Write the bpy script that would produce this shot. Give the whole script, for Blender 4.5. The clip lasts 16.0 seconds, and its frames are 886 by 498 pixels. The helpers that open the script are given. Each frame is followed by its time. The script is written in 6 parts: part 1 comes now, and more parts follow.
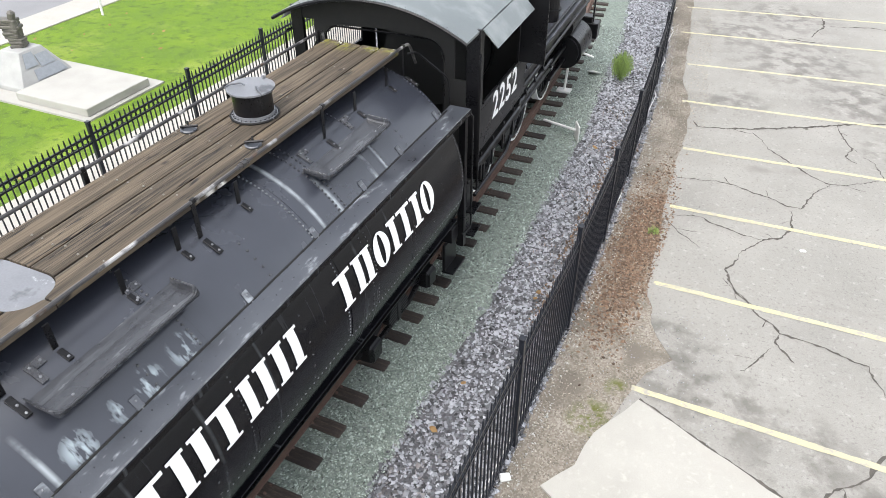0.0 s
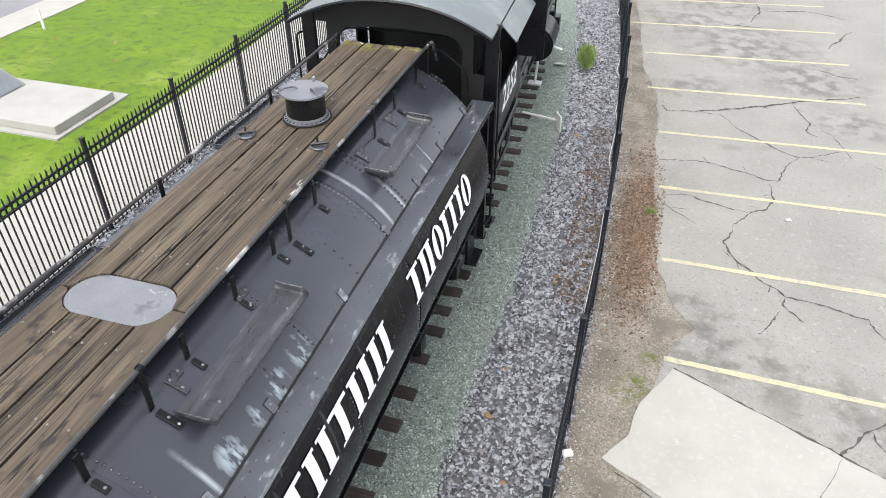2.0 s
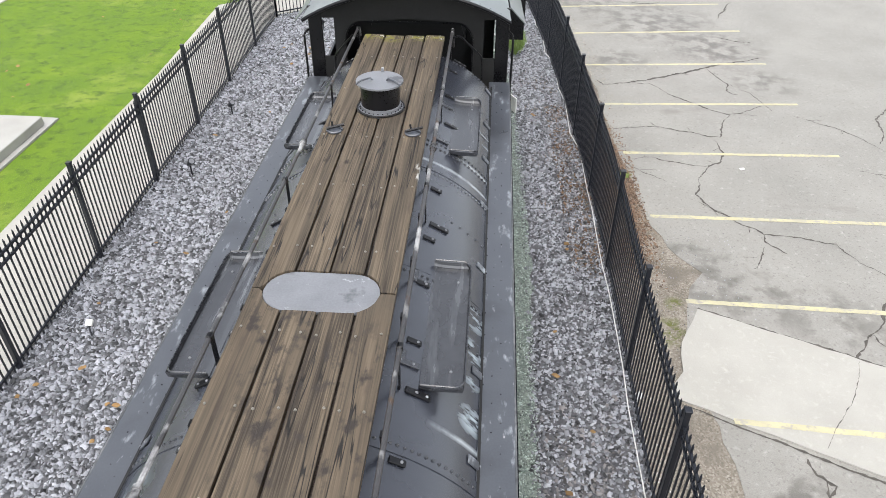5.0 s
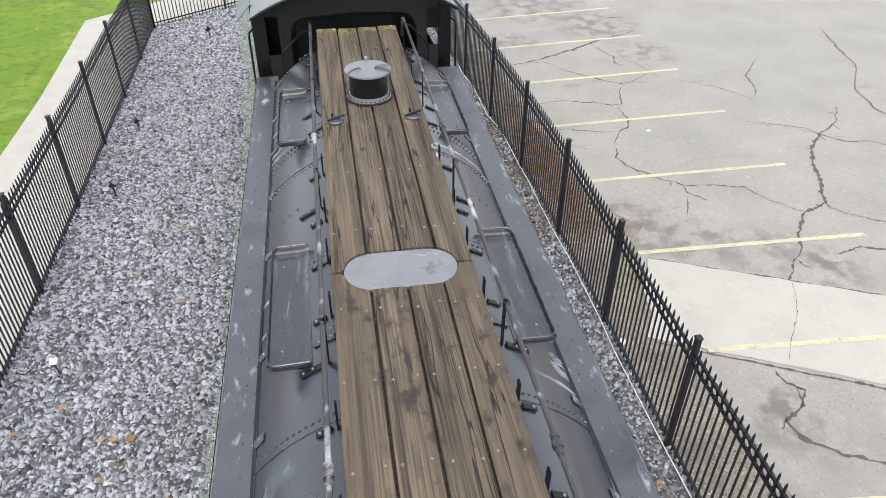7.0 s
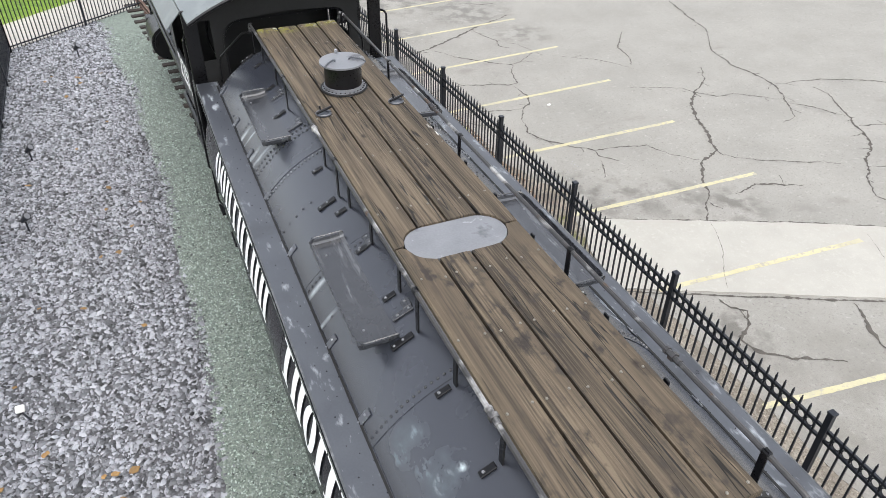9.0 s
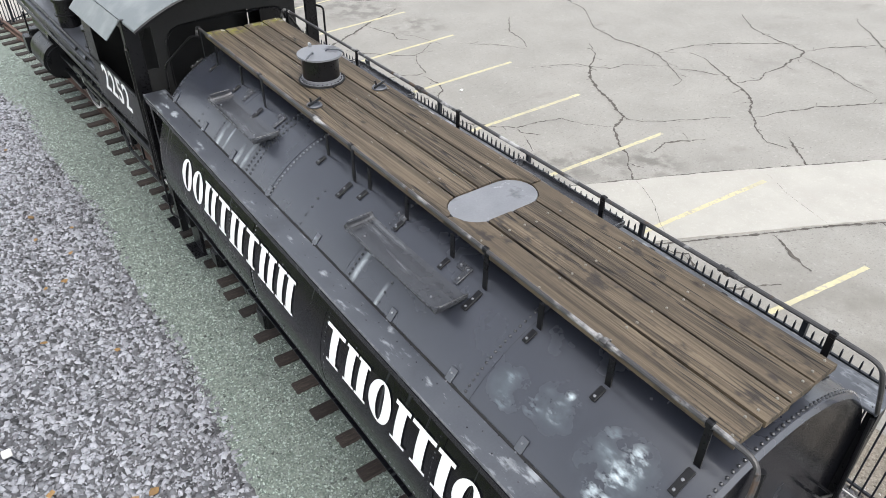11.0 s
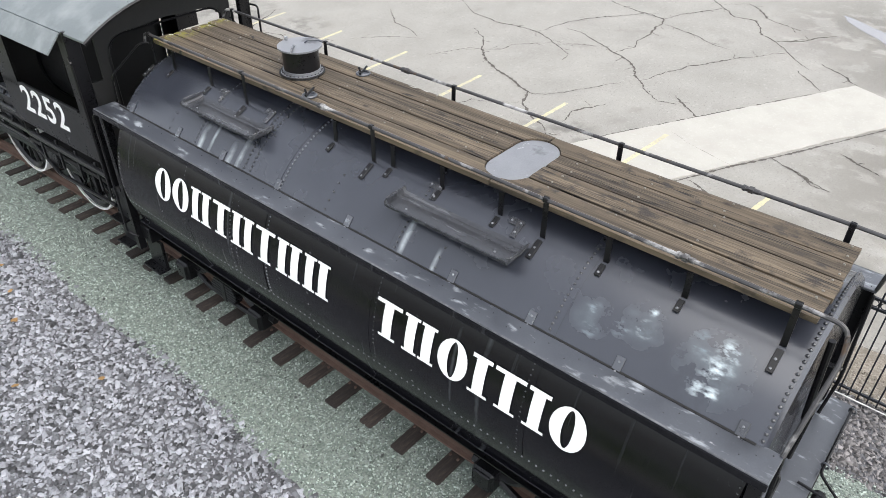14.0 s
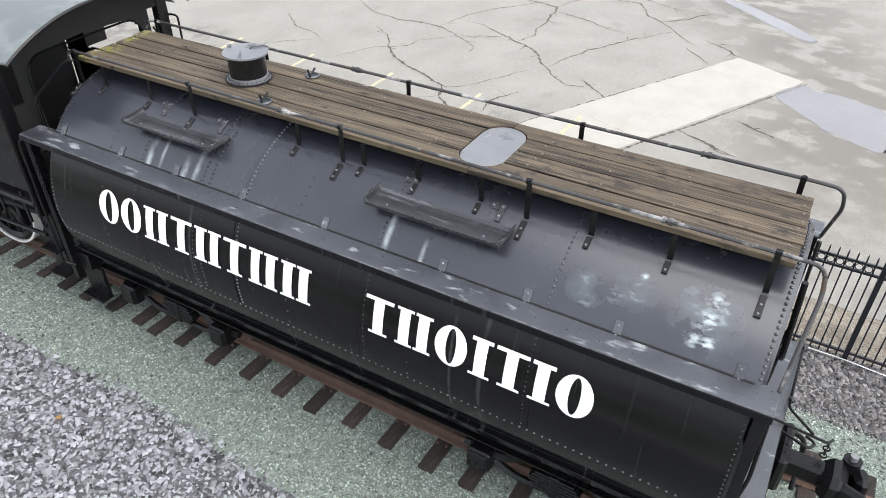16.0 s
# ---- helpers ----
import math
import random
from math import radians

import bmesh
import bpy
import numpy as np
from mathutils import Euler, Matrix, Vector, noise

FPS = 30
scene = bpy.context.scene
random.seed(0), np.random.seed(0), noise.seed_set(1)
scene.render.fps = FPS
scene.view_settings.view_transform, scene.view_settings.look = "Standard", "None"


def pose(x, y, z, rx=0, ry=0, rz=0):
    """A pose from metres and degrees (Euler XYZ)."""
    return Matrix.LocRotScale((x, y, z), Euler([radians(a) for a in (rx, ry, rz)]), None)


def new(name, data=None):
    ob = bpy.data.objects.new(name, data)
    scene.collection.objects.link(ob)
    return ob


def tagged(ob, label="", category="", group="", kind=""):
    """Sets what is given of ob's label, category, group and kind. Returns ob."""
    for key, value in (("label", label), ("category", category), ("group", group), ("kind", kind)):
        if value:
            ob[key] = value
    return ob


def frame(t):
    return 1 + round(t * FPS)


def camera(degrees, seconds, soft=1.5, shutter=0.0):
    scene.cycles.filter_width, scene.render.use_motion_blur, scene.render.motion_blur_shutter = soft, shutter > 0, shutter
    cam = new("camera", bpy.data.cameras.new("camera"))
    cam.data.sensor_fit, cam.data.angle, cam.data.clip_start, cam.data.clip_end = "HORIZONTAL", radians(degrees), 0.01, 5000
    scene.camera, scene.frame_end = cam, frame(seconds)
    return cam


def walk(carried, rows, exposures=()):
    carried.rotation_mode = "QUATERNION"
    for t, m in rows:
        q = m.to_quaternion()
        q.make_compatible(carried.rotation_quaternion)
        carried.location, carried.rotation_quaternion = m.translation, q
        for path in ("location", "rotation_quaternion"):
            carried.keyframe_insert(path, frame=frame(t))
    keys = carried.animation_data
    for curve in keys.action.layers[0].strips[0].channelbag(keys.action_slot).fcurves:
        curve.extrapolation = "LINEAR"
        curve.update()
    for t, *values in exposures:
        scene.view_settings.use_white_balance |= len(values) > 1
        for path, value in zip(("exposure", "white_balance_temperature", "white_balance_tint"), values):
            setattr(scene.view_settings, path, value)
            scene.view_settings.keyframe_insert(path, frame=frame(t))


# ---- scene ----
cam = camera(63.8, 16.0, soft=0.8)
METRES, EYE, TILT, LEAN, TURN = 11.39, 7.2, 0.0, 0.0, 24.4
ROWS = [
    (0.0, 0.0, 0.0, 0.0, -0.05, -36.4, 0.07),
    (0.5, -0.0317, -0.0045, 0.0007, -1.9, -36.4, 0.03),
    (1.0, -0.0647, -0.0077, 0.0013, -3.75, -36.39, -0.03),
    (1.5, -0.0984, -0.0104, 0.0022, -5.59, -36.38, -0.07),
    (2.0, -0.1328, -0.0119, 0.003, -7.43, -36.36, -0.09),
    (2.5, -0.1694, -0.0112, 0.0031, -9.29, -36.35, -0.18),
    (3.0, -0.2062, -0.0103, 0.0027, -11.15, -36.34, -0.21),
    (3.5, -0.2427, -0.0084, 0.0025, -12.97, -36.33, -0.25),
    (4.0, -0.2792, -0.0058, 0.0022, -15.03, -36.32, -0.29),
    (6.5, -0.4578, 0.0267, -0.0028, -30.44, -36.3, -0.43),
    (7.0, -0.4913, 0.0374, -0.0038, -33.78, -36.28, -0.46),
    (7.5, -0.524, 0.05, -0.0051, -37.3, -36.25, -0.49),
    (8.0, -0.5563, 0.0645, -0.006, -40.76, -36.22, -0.5),
    (8.5, -0.5878, 0.0801, -0.0067, -44.2, -36.19, -0.5),
    (9.0, -0.6185, 0.0976, -0.0071, -47.62, -36.17, -0.49),
    (11.5, -0.747, 0.1974, -0.0113, -62.72, -36.07, -0.41),
    (12.0, -0.767, 0.2185, -0.0125, -64.95, -36.06, -0.41),
    (12.5, -0.7843, 0.2385, -0.0133, -67.12, -36.06, -0.4),
    (13.0, -0.7992, 0.2578, -0.0139, -69.38, -36.06, -0.38),
    (13.5, -0.8127, 0.2769, -0.0137, -71.74, -36.08, -0.37),
    (14.0, -0.8244, 0.2951, -0.014, -74.05, -36.04, -0.38),
    (14.5, -0.8337, 0.3129, -0.0145, -76.42, -36.05, -0.35),
    (15.0, -0.8423, 0.3302, -0.0139, -79.16, -36.04, -0.34),
    (15.5, -0.8485, 0.3465, -0.0132, -81.77, -36.05, -0.33),
    (16.0, -0.8528, 0.3633, -0.0124, -84.24, -36.08, -0.3),
]
walk(cam, [(t, pose(0, 0, EYE, TILT, LEAN, TURN) @ pose(METRES * x, METRES * y, METRES * z, 90 + pitch, roll, yaw)) for t, x, y, z, yaw, pitch, roll in ROWS],
     [(0.0, 1.56), (1.5, 1.48), (3.5, 1.40), (7.0, 1.35), (9.0, 1.32), (11.5, 1.31), (13.5, 1.37), (16.0, 1.43)])

# ---- light ----
world = bpy.data.worlds.new("overcast_sky")
world.use_nodes = True
scene.world = world
wn, wl = world.node_tree.nodes, world.node_tree.links
sky = wn.new("ShaderNodeTexSky")
sky.sky_type, sky.sun_disc = "NISHITA", False
sky.sun_elevation, sky.sun_rotation = radians(58), radians(187)
sky.dust_density, sky.air_density = 2.5, 1.0
cloud = wn.new("ShaderNodeHueSaturation")
cloud.inputs["Saturation"].default_value = 0.3
wl.new(sky.outputs[0], cloud.inputs["Color"])
wl.new(cloud.outputs[0], wn["Background"].inputs["Color"])
wn["Background"].inputs["Strength"].default_value = 0.15
sun = new("sun", bpy.data.lights.new("sun", "SUN"))
sun.data.energy, sun.data.angle, sun.data.color = 0.6, radians(60), (1.0, 0.98, 0.95)
sun.matrix_basis = pose(0, 0, 30, 14, 0, -7)


# ---- materials ----
def material(name, stops, scale=8.0, rough=(0.6, 0.9), metal=0.0, bump=0.2, fine=60.0, stretch=(1, 1, 1), spec=0.5, vary=0.0, kind="noise", dist=0.01):
    """A procedural surface: colours over two scales of noise, roughness from the same noise, fine relief, change from piece to piece."""
    m = bpy.data.materials.new(name)
    m.use_nodes = True
    n, l = m.node_tree.nodes, m.node_tree.links
    b = n["Principled BSDF"]
    co = n.new("ShaderNodeTexCoord")
    mp = n.new("ShaderNodeMapping")
    mp.inputs["Scale"].default_value = stretch
    l.new(co.outputs["Object"], mp.inputs["Vector"])
    a = n.new("ShaderNodeTexNoise")
    a.inputs["Scale"].default_value, a.inputs["Detail"].default_value = scale, 6
    l.new(mp.outputs[0], a.inputs["Vector"])
    if kind == "voronoi":
        f = n.new("ShaderNodeTexVoronoi")
        f.inputs["Scale"].default_value = fine
        fine_out = f.outputs["Color"]
    else:
        f = n.new("ShaderNodeTexNoise")
        f.inputs["Scale"].default_value, f.inputs["Detail"].default_value = fine, 4
        fine_out = f.outputs["Fac"]
    l.new(mp.outputs[0], f.inputs["Vector"])
    mix = n.new("ShaderNodeMix")
    mix.data_type = "FLOAT"
    mix.inputs[0].default_value = 0.45
    l.new(a.outputs["Fac"], mix.inputs[2])
    bw = n.new("ShaderNodeRGBToBW")
    l.new(fine_out, bw.inputs[0])
    l.new(bw.outputs[0], mix.inputs[3])
    r = n.new("ShaderNodeValToRGB")
    r.color_ramp.elements[0].position, r.color_ramp.elements[0].color = 0.28, (*stops[0], 1)
    r.color_ramp.elements[1].position, r.color_ramp.elements[1].color = 0.72, (*stops[-1], 1)
    for k, c in enumerate(stops[1:-1]):
        e = r.color_ramp.elements.new(0.28 + 0.44 * (k + 1) / (len(stops) - 1))
        e.color = (*c, 1)
    l.new(mix.outputs[0], r.inputs[0])
    out = r.outputs[0]
    if vary:
        o = n.new("ShaderNodeObjectInfo")
        g = n.new("ShaderNodeNewGeometry")
        add = n.new("ShaderNodeMath")
        l.new(o.outputs["Random"], add.inputs[0])
        l.new(g.outputs["Random Per Island"], add.inputs[1])
        fr = n.new("ShaderNodeMath")
        fr.operation = "FRACT"
        l.new(add.outputs[0], fr.inputs[0])
        mr = n.new("ShaderNodeMapRange")
        mr.inputs["To Min"].default_value, mr.inputs["To Max"].default_value = 1 - vary, 1 + vary
        l.new(fr.outputs[0], mr.inputs[0])
        h = n.new("ShaderNodeHueSaturation")
        l.new(mr.outputs[0], h.inputs["Value"])
        l.new(out, h.inputs["Color"])
        out = h.outputs[0]
    l.new(out, b.inputs["Base Color"])
    rr = n.new("ShaderNodeMapRange")
    rr.inputs["From Min"].default_value, rr.inputs["From Max"].default_value = 0.3, 0.7
    rr.inputs["To Min"].default_value, rr.inputs["To Max"].default_value = rough
    l.new(mix.outputs[0], rr.inputs[0])
    l.new(rr.outputs[0], b.inputs["Roughness"])
    b.inputs["Metallic"].default_value = metal
    b.inputs["Specular IOR Level"].default_value = spec
    if bump:
        bp = n.new("ShaderNodeBump")
        bp.inputs["Strength"].default_value, bp.inputs["Distance"].default_value = bump, dist
        l.new(bw.outputs[0], bp.inputs["Height"])
        l.new(bp.outputs[0], b.inputs["Normal"])
    return m


def patches(m, colour, scale, low, high, rough=None, centres=(), stretch=(1, 1, 1)):
    """Lays stains, scuffs or wet marks of another colour over a material, all over or within reach of some centres (x, y, z, reach)."""
    n, l = m.node_tree.nodes, m.node_tree.links
    b = n["Principled BSDF"]
    base = b.inputs["Base Color"].links[0].from_socket
    co = n.new("ShaderNodeTexCoord")
    mp = n.new("ShaderNodeMapping")
    mp.inputs["Scale"].default_value = stretch
    l.new(co.outputs["Object"], mp.inputs["Vector"])
    a = n.new("ShaderNodeTexNoise")
    a.inputs["Scale"].default_value, a.inputs["Detail"].default_value, a.inputs["Roughness"].default_value = scale, 5, 0.6
    l.new(mp.outputs[0], a.inputs["Vector"])
    ramp = n.new("ShaderNodeMapRange")
    ramp.inputs["From Min"].default_value, ramp.inputs["From Max"].default_value = low, high
    ramp.clamp = True
    l.new(a.outputs["Fac"], ramp.inputs[0])
    fac = ramp.outputs[0]
    if centres:
        total = None
        for x, y, z, reach in centres:
            d = n.new("ShaderNodeVectorMath")
            d.operation = "DISTANCE"
            d.inputs[1].default_value = (x, y, z)
            l.new(co.outputs["Object"], d.inputs[0])
            k = n.new("ShaderNodeMapRange")
            k.inputs["From Min"].default_value, k.inputs["From Max"].default_value = reach, reach * 0.35
            l.new(d.outputs["Value"], k.inputs[0])
            if total is None:
                total = k.outputs[0]
            else:
                mx = n.new("ShaderNodeMath")
                mx.operation = "MAXIMUM"
                l.new(total, mx.inputs[0])
                l.new(k.outputs[0], mx.inputs[1])
                total = mx.outputs[0]
        mu = n.new("ShaderNodeMath")
        mu.operation = "MULTIPLY"
        l.new(fac, mu.inputs[0])
        l.new(total, mu.inputs[1])
        fac = mu.outputs[0]
    mix = n.new("ShaderNodeMix")
    mix.data_type = "RGBA"
    l.new(fac, mix.inputs[0])
    l.new(base, mix.inputs[6])
    mix.inputs[7].default_value = (*colour, 1)
    l.new(mix.outputs[2], b.inputs["Base Color"])
    if rough is not None:
        old = b.inputs["Roughness"].links[0].from_socket
        mr = n.new("ShaderNodeMix")
        mr.data_type = "FLOAT"
        l.new(fac, mr.inputs[0])
        l.new(old, mr.inputs[2])
        mr.inputs[3].default_value = rough
        l.new(mr.outputs[0], b.inputs["Roughness"])
    return m


black_paint = material("black_gloss_paint", [(0.004, 0.004, 0.005), (0.008, 0.008, 0.009)], 3, (0.22, 0.4), 0, 0.05, 40, spec=0.3)
# upper tank lightened for sky reflection, sides darkened for shade, in the base colour
tank_paint = material("weathered_skylit_tank_paint", [(0.022, 0.0245, 0.0325), (0.0325, 0.036, 0.047)], 0.7, (0.2, 0.3), 0, 0.0, 2.5, spec=0.95)
side_paint = material("shaded_black_side_paint", [(0.0035, 0.0036, 0.005), (0.0065, 0.0067, 0.009)], 1.4, (0.16, 0.28), 0, 0.0, 20, spec=0.26)
shelf_paint = material("chalky_black_shelf_paint", [(0.036, 0.040, 0.050), (0.062, 0.068, 0.080)], 4, (0.3, 0.45), 0, 0.06, 60, spec=1.0)
grey_metal = material("grey_weathered_steel", [(0.15, 0.155, 0.168), (0.23, 0.236, 0.25)], 5, (0.35, 0.55), 0.2, 0.1, 60)
patches(grey_metal, (0.42, 0.43, 0.44), 7, 0.64, 0.7, 0.6)
patches(grey_metal, (0.07, 0.072, 0.08), 1.9, 0.6, 0.66, 0.4)
roof_paint = material("grey_roof_paint", [(0.10, 0.115, 0.118), (0.15, 0.168, 0.17)], 3, (0.28, 0.42), 0, 0.06, 40)
white_paint = material("white_lettering_paint", [(0.82, 0.82, 0.81), (0.90, 0.90, 0.89)], 6, (0.5, 0.7), 0, 0.05, 60)
tie_wood = material("creosoted_tie_wood", [(0.010, 0.008, 0.0065), (0.030, 0.022, 0.018), (0.085, 0.066, 0.054)], 5, (0.7, 0.95), 0, 0.8, 26, stretch=(0.8, 8, 8), vary=0.45)
rust = material("rusty_rail_steel", [(0.07, 0.041, 0.031), (0.15, 0.094, 0.072)], 9, (0.7, 0.9), 0.1, 0.4, 70)
fence_paint = material("black_fence_paint", [(0.0055, 0.007, 0.0115), (0.011, 0.0135, 0.0195)], 8, (0.3, 0.45), 0, 0.03, 60)
asphalt = material("bleached_old_asphalt", [(0.205, 0.198, 0.178), (0.262, 0.252, 0.228), (0.315, 0.303, 0.275)], 0.7, (0.8, 0.95), 0, 0.6, 70, vary=0)
road_asphalt = material("road_asphalt", [(0.17, 0.17, 0.175), (0.24, 0.24, 0.245)], 1, (0.8, 0.95), 0, 0.4, 120)
concrete = material("pale_concrete", [(0.315, 0.304, 0.272), (0.365, 0.352, 0.316), (0.405, 0.391, 0.354)], 1.6, (0.75, 0.9), 0, 0.2, 90)
old_concrete = material("grey_concrete", [(0.30, 0.29, 0.265), (0.36, 0.35, 0.32), (0.41, 0.40, 0.37)], 1.6, (0.75, 0.9), 0, 0.2, 90)
granite = material("grey_granite", [(0.26, 0.26, 0.25), (0.40, 0.40, 0.385)], 3, (0.5, 0.7), 0, 0.1, 160)
dark_stone = material("dark_bronze_stone", [(0.07, 0.065, 0.055), (0.16, 0.15, 0.13)], 6, (0.5, 0.7), 0.2, 0.5, 30)
plaque_stone = material("grey_blue_plaque", [(0.20, 0.22, 0.24), (0.30, 0.32, 0.34)], 12, (0.3, 0.5), 0, 0.1, 60)
dirt = material("gravelly_dirt", [(0.13, 0.112, 0.088), (0.215, 0.188, 0.152), (0.33, 0.30, 0.255)], 1.6, (0.85, 1), 0, 0.8, 45, kind="voronoi", dist=0.02)
gravel_bed = material("grey_gravel_bed", [(0.045, 0.045, 0.05), (0.15, 0.15, 0.16)], 5, (0.8, 0.95), 0, 1.0, 28, kind="voronoi", dist=0.03)
stone_mat = material("grey_crushed_stone", [(0.166, 0.172, 0.188), (0.26, 0.266, 0.286)], 14, (0.5, 0.8), 0, 0.3, 90, vary=0.92)
green_bed = material("green_grey_fine_gravel", [(0.10, 0.125, 0.108), (0.18, 0.215, 0.185), (0.28, 0.32, 0.28)], 9, (0.8, 0.95), 0, 1.0, 55, kind="voronoi", dist=0.015)
green_stone = material("green_grey_stone_chips", [(0.21, 0.25, 0.225), (0.34, 0.385, 0.35)], 14, (0.45, 0.75), 0, 0.2, 90, vary=0.85)
lawn_mat = material("lawn", [(0.058, 0.115, 0.002), (0.105, 0.185, 0.003), (0.165, 0.25, 0.008)], 0.9, (0.7, 0.9), 0, 0.6, 40, dist=0.02)
blade_mat = material("grass_blades", [(0.10, 0.185, 0.003), (0.155, 0.25, 0.006)], 0.5, (0.6, 0.8), 0, 0, 30, vary=0.22)
yellow_paint = material("worn_yellow_line_paint", [(0.43, 0.39, 0.23), (0.52, 0.48, 0.31)], 3, (0.75, 0.9), 0, 0.2, 70)
crack_mat = material("dark_crack_filler", [(0.045, 0.041, 0.036), (0.12, 0.108, 0.094)], 8, (0.9, 1), 0, 0.3, 60)
bush_mat = material("weed_leaves", [(0.14, 0.22, 0.05), (0.27, 0.38, 0.10)], 8, (0.6, 0.8), 0, 0, 40, vary=0.3)
leaf_mat = material("dry_fallen_leaf", [(0.22, 0.12, 0.05), (0.33, 0.21, 0.08)], 8, (0.7, 0.9), 0, 0, 40, vary=0.3)
straw_mat = material("dry_straw", [(0.18, 0.12, 0.075), (0.30, 0.21, 0.14)], 8, (0.8, 0.9), 0, 0, 40, vary=0.3)
pale_plastic = material("dirty_white_plastic", [(0.62, 0.62, 0.6), (0.74, 0.74, 0.72)], 6, (0.5, 0.7), 0, 0.03, 40)
tray_paint = material("black_tray_paint", [(0.022, 0.023, 0.027), (0.045, 0.047, 0.053)], 1.2, (0.14, 0.26), 0, 0.0, 8, spec=1.0)
patches(tray_paint, (0.085, 0.09, 0.097), 3.0, 0.52, 0.7, 0.35, (), (3, 0.35, 1))
rivet_paint = material("black_rivet_paint", [(0.012, 0.013, 0.016), (0.03, 0.032, 0.038)], 8, (0.2, 0.35), 0, 0, 40, spec=0.9)
# worn grey rivets, also pale to paint in their gloss highlights
pale_rivet_paint = material("worn_highlit_rivet_paint", [(0.07, 0.075, 0.085), (0.17, 0.18, 0.19)], 8, (0.3, 0.5), 0, 0, 40, spec=0.8)
bolt_metal = material("pale_worn_bolt_metal", [(0.12, 0.11, 0.09), (0.25, 0.235, 0.20)], 9, (0.4, 0.6), 0.1, 0, 40)
rail_paint = material("worn_rail_paint", [(0.026, 0.025, 0.026), (0.055, 0.053, 0.054)], 4, (0.3, 0.5), 0.1, 0.1, 40, spec=0.6)
patches(rail_paint, (0.36, 0.355, 0.35), 2.6, 0.56, 0.64, 0.5, (), (1, 0.8, 1))
patches(rail_paint, (0.07, 0.045, 0.03), 5, 0.6, 0.68, 0.8)
# scraped steel, kept pale to paint the shelf's edge highlight as well
worn_lit_edge = material("worn_lit_steel_edge", [(0.03, 0.032, 0.036), (0.10, 0.105, 0.11), (0.26, 0.265, 0.27)], 3, (0.35, 0.55), 0.2, 0.1, 30, stretch=(1, 0.6, 1))
# near black; on the cab it puts the interior shade into the colour
void_mat = material("matt_black_and_cab_shade", [(0.004, 0.004, 0.004), (0.009, 0.009, 0.009)], 4, (0.6, 0.8), 0, 0.05, 40)


def plank_material(name):
    """Weathered deck boards: broad figure, fine grain along the board, dark drying checks, each board its own run of grain and its own tone."""
    m = bpy.data.materials.new(name)
    m.use_nodes = True
    n, l = m.node_tree.nodes, m.node_tree.links
    b = n["Principled BSDF"]
    co, info = n.new("ShaderNodeTexCoord"), n.new("ShaderNodeObjectInfo")
    shift = n.new("ShaderNodeVectorMath")
    shift.operation = "MULTIPLY_ADD"
    l.new(info.outputs["Random"], shift.inputs[0])
    shift.inputs[1].default_value = (17.0, 9.0, 0.0)
    l.new(co.outputs["Object"], shift.inputs[2])

    def grain(scale, detail, twist=0.0):
        mp, t = n.new("ShaderNodeMapping"), n.new("ShaderNodeTexNoise")
        mp.inputs["Scale"].default_value = scale
        t.inputs["Scale"].default_value, t.inputs["Detail"].default_value, t.inputs["Distortion"].default_value = 1.0, detail, twist
        l.new(shift.outputs[0], mp.inputs["Vector"])
        l.new(mp.outputs[0], t.inputs["Vector"])
        return t.outputs["Fac"]

    def maths(op, p, q, r=None):
        k = n.new("ShaderNodeMath")
        k.operation = op
        for i, v in enumerate((p, q, r)):
            if v is None:
                continue
            if isinstance(v, (int, float)):
                k.inputs[i].default_value = v
            else:
                l.new(v, k.inputs[i])
        return k.outputs[0]

    def spread(v, lo, hi, to_lo=0.0, to_hi=1.0):
        k = n.new("ShaderNodeMapRange")
        for name_, x in (("From Min", lo), ("From Max", hi), ("To Min", to_lo), ("To Max", to_hi)):
            k.inputs[name_].default_value = x
        l.new(v, k.inputs[0])
        return k.outputs[0]

    bands, fine, strong = grain((11, 0.4, 3), 2, 0.8), grain((95, 1.6, 30), 4), spread(grain((5, 0.5, 2), 2), 0.38, 0.62, 0.25, 1.0)
    lines = maths("MULTIPLY", maths("SUBTRACT", fine, 0.5), strong)
    tone = maths("ADD", maths("MULTIPLY_ADD", lines, 1.7, bands), maths("MULTIPLY_ADD", info.outputs["Random"], 0.16, -0.08))
    ramp = n.new("ShaderNodeValToRGB")
    for at in (0.45, 0.58):
        ramp.color_ramp.elements.new(at)
    for e, (at, c) in zip(ramp.color_ramp.elements, ((0.2, (0.030, 0.0225, 0.0155)), (0.45, (0.070, 0.054, 0.0365)), (0.58, (0.092, 0.069, 0.0445)), (0.82, (0.138, 0.105, 0.068)))):
        e.position, e.color = at, (*c, 1)
    l.new(tone, ramp.inputs[0])
    far = maths("ABSOLUTE", maths("SUBTRACT", grain((7, 0.28, 2), 3, 0.3), 0.5), None)
    check = maths("MULTIPLY", spread(far, 0.012, 0.004), spread(grain((1.5, 0.9, 1), 1), 0.42, 0.5))
    mix = n.new("ShaderNodeMix")
    mix.data_type = "RGBA"
    l.new(check, mix.inputs[0])
    l.new(ramp.outputs[0], mix.inputs[6])
    mix.inputs[7].default_value = (0.008, 0.006, 0.004, 1)
    l.new(mix.outputs[2], b.inputs["Base Color"])
    l.new(spread(tone, 0.3, 0.7, 0.9, 0.7), b.inputs["Roughness"])
    bump = n.new("ShaderNodeBump")
    bump.inputs["Strength"].default_value, bump.inputs["Distance"].default_value = 0.7, 0.006
    l.new(maths("SUBTRACT", tone, check), bump.inputs["Height"])
    l.new(bump.outputs[0], b.inputs["Normal"])
    return m


plank_wood = plank_material("weathered_deck_wood")


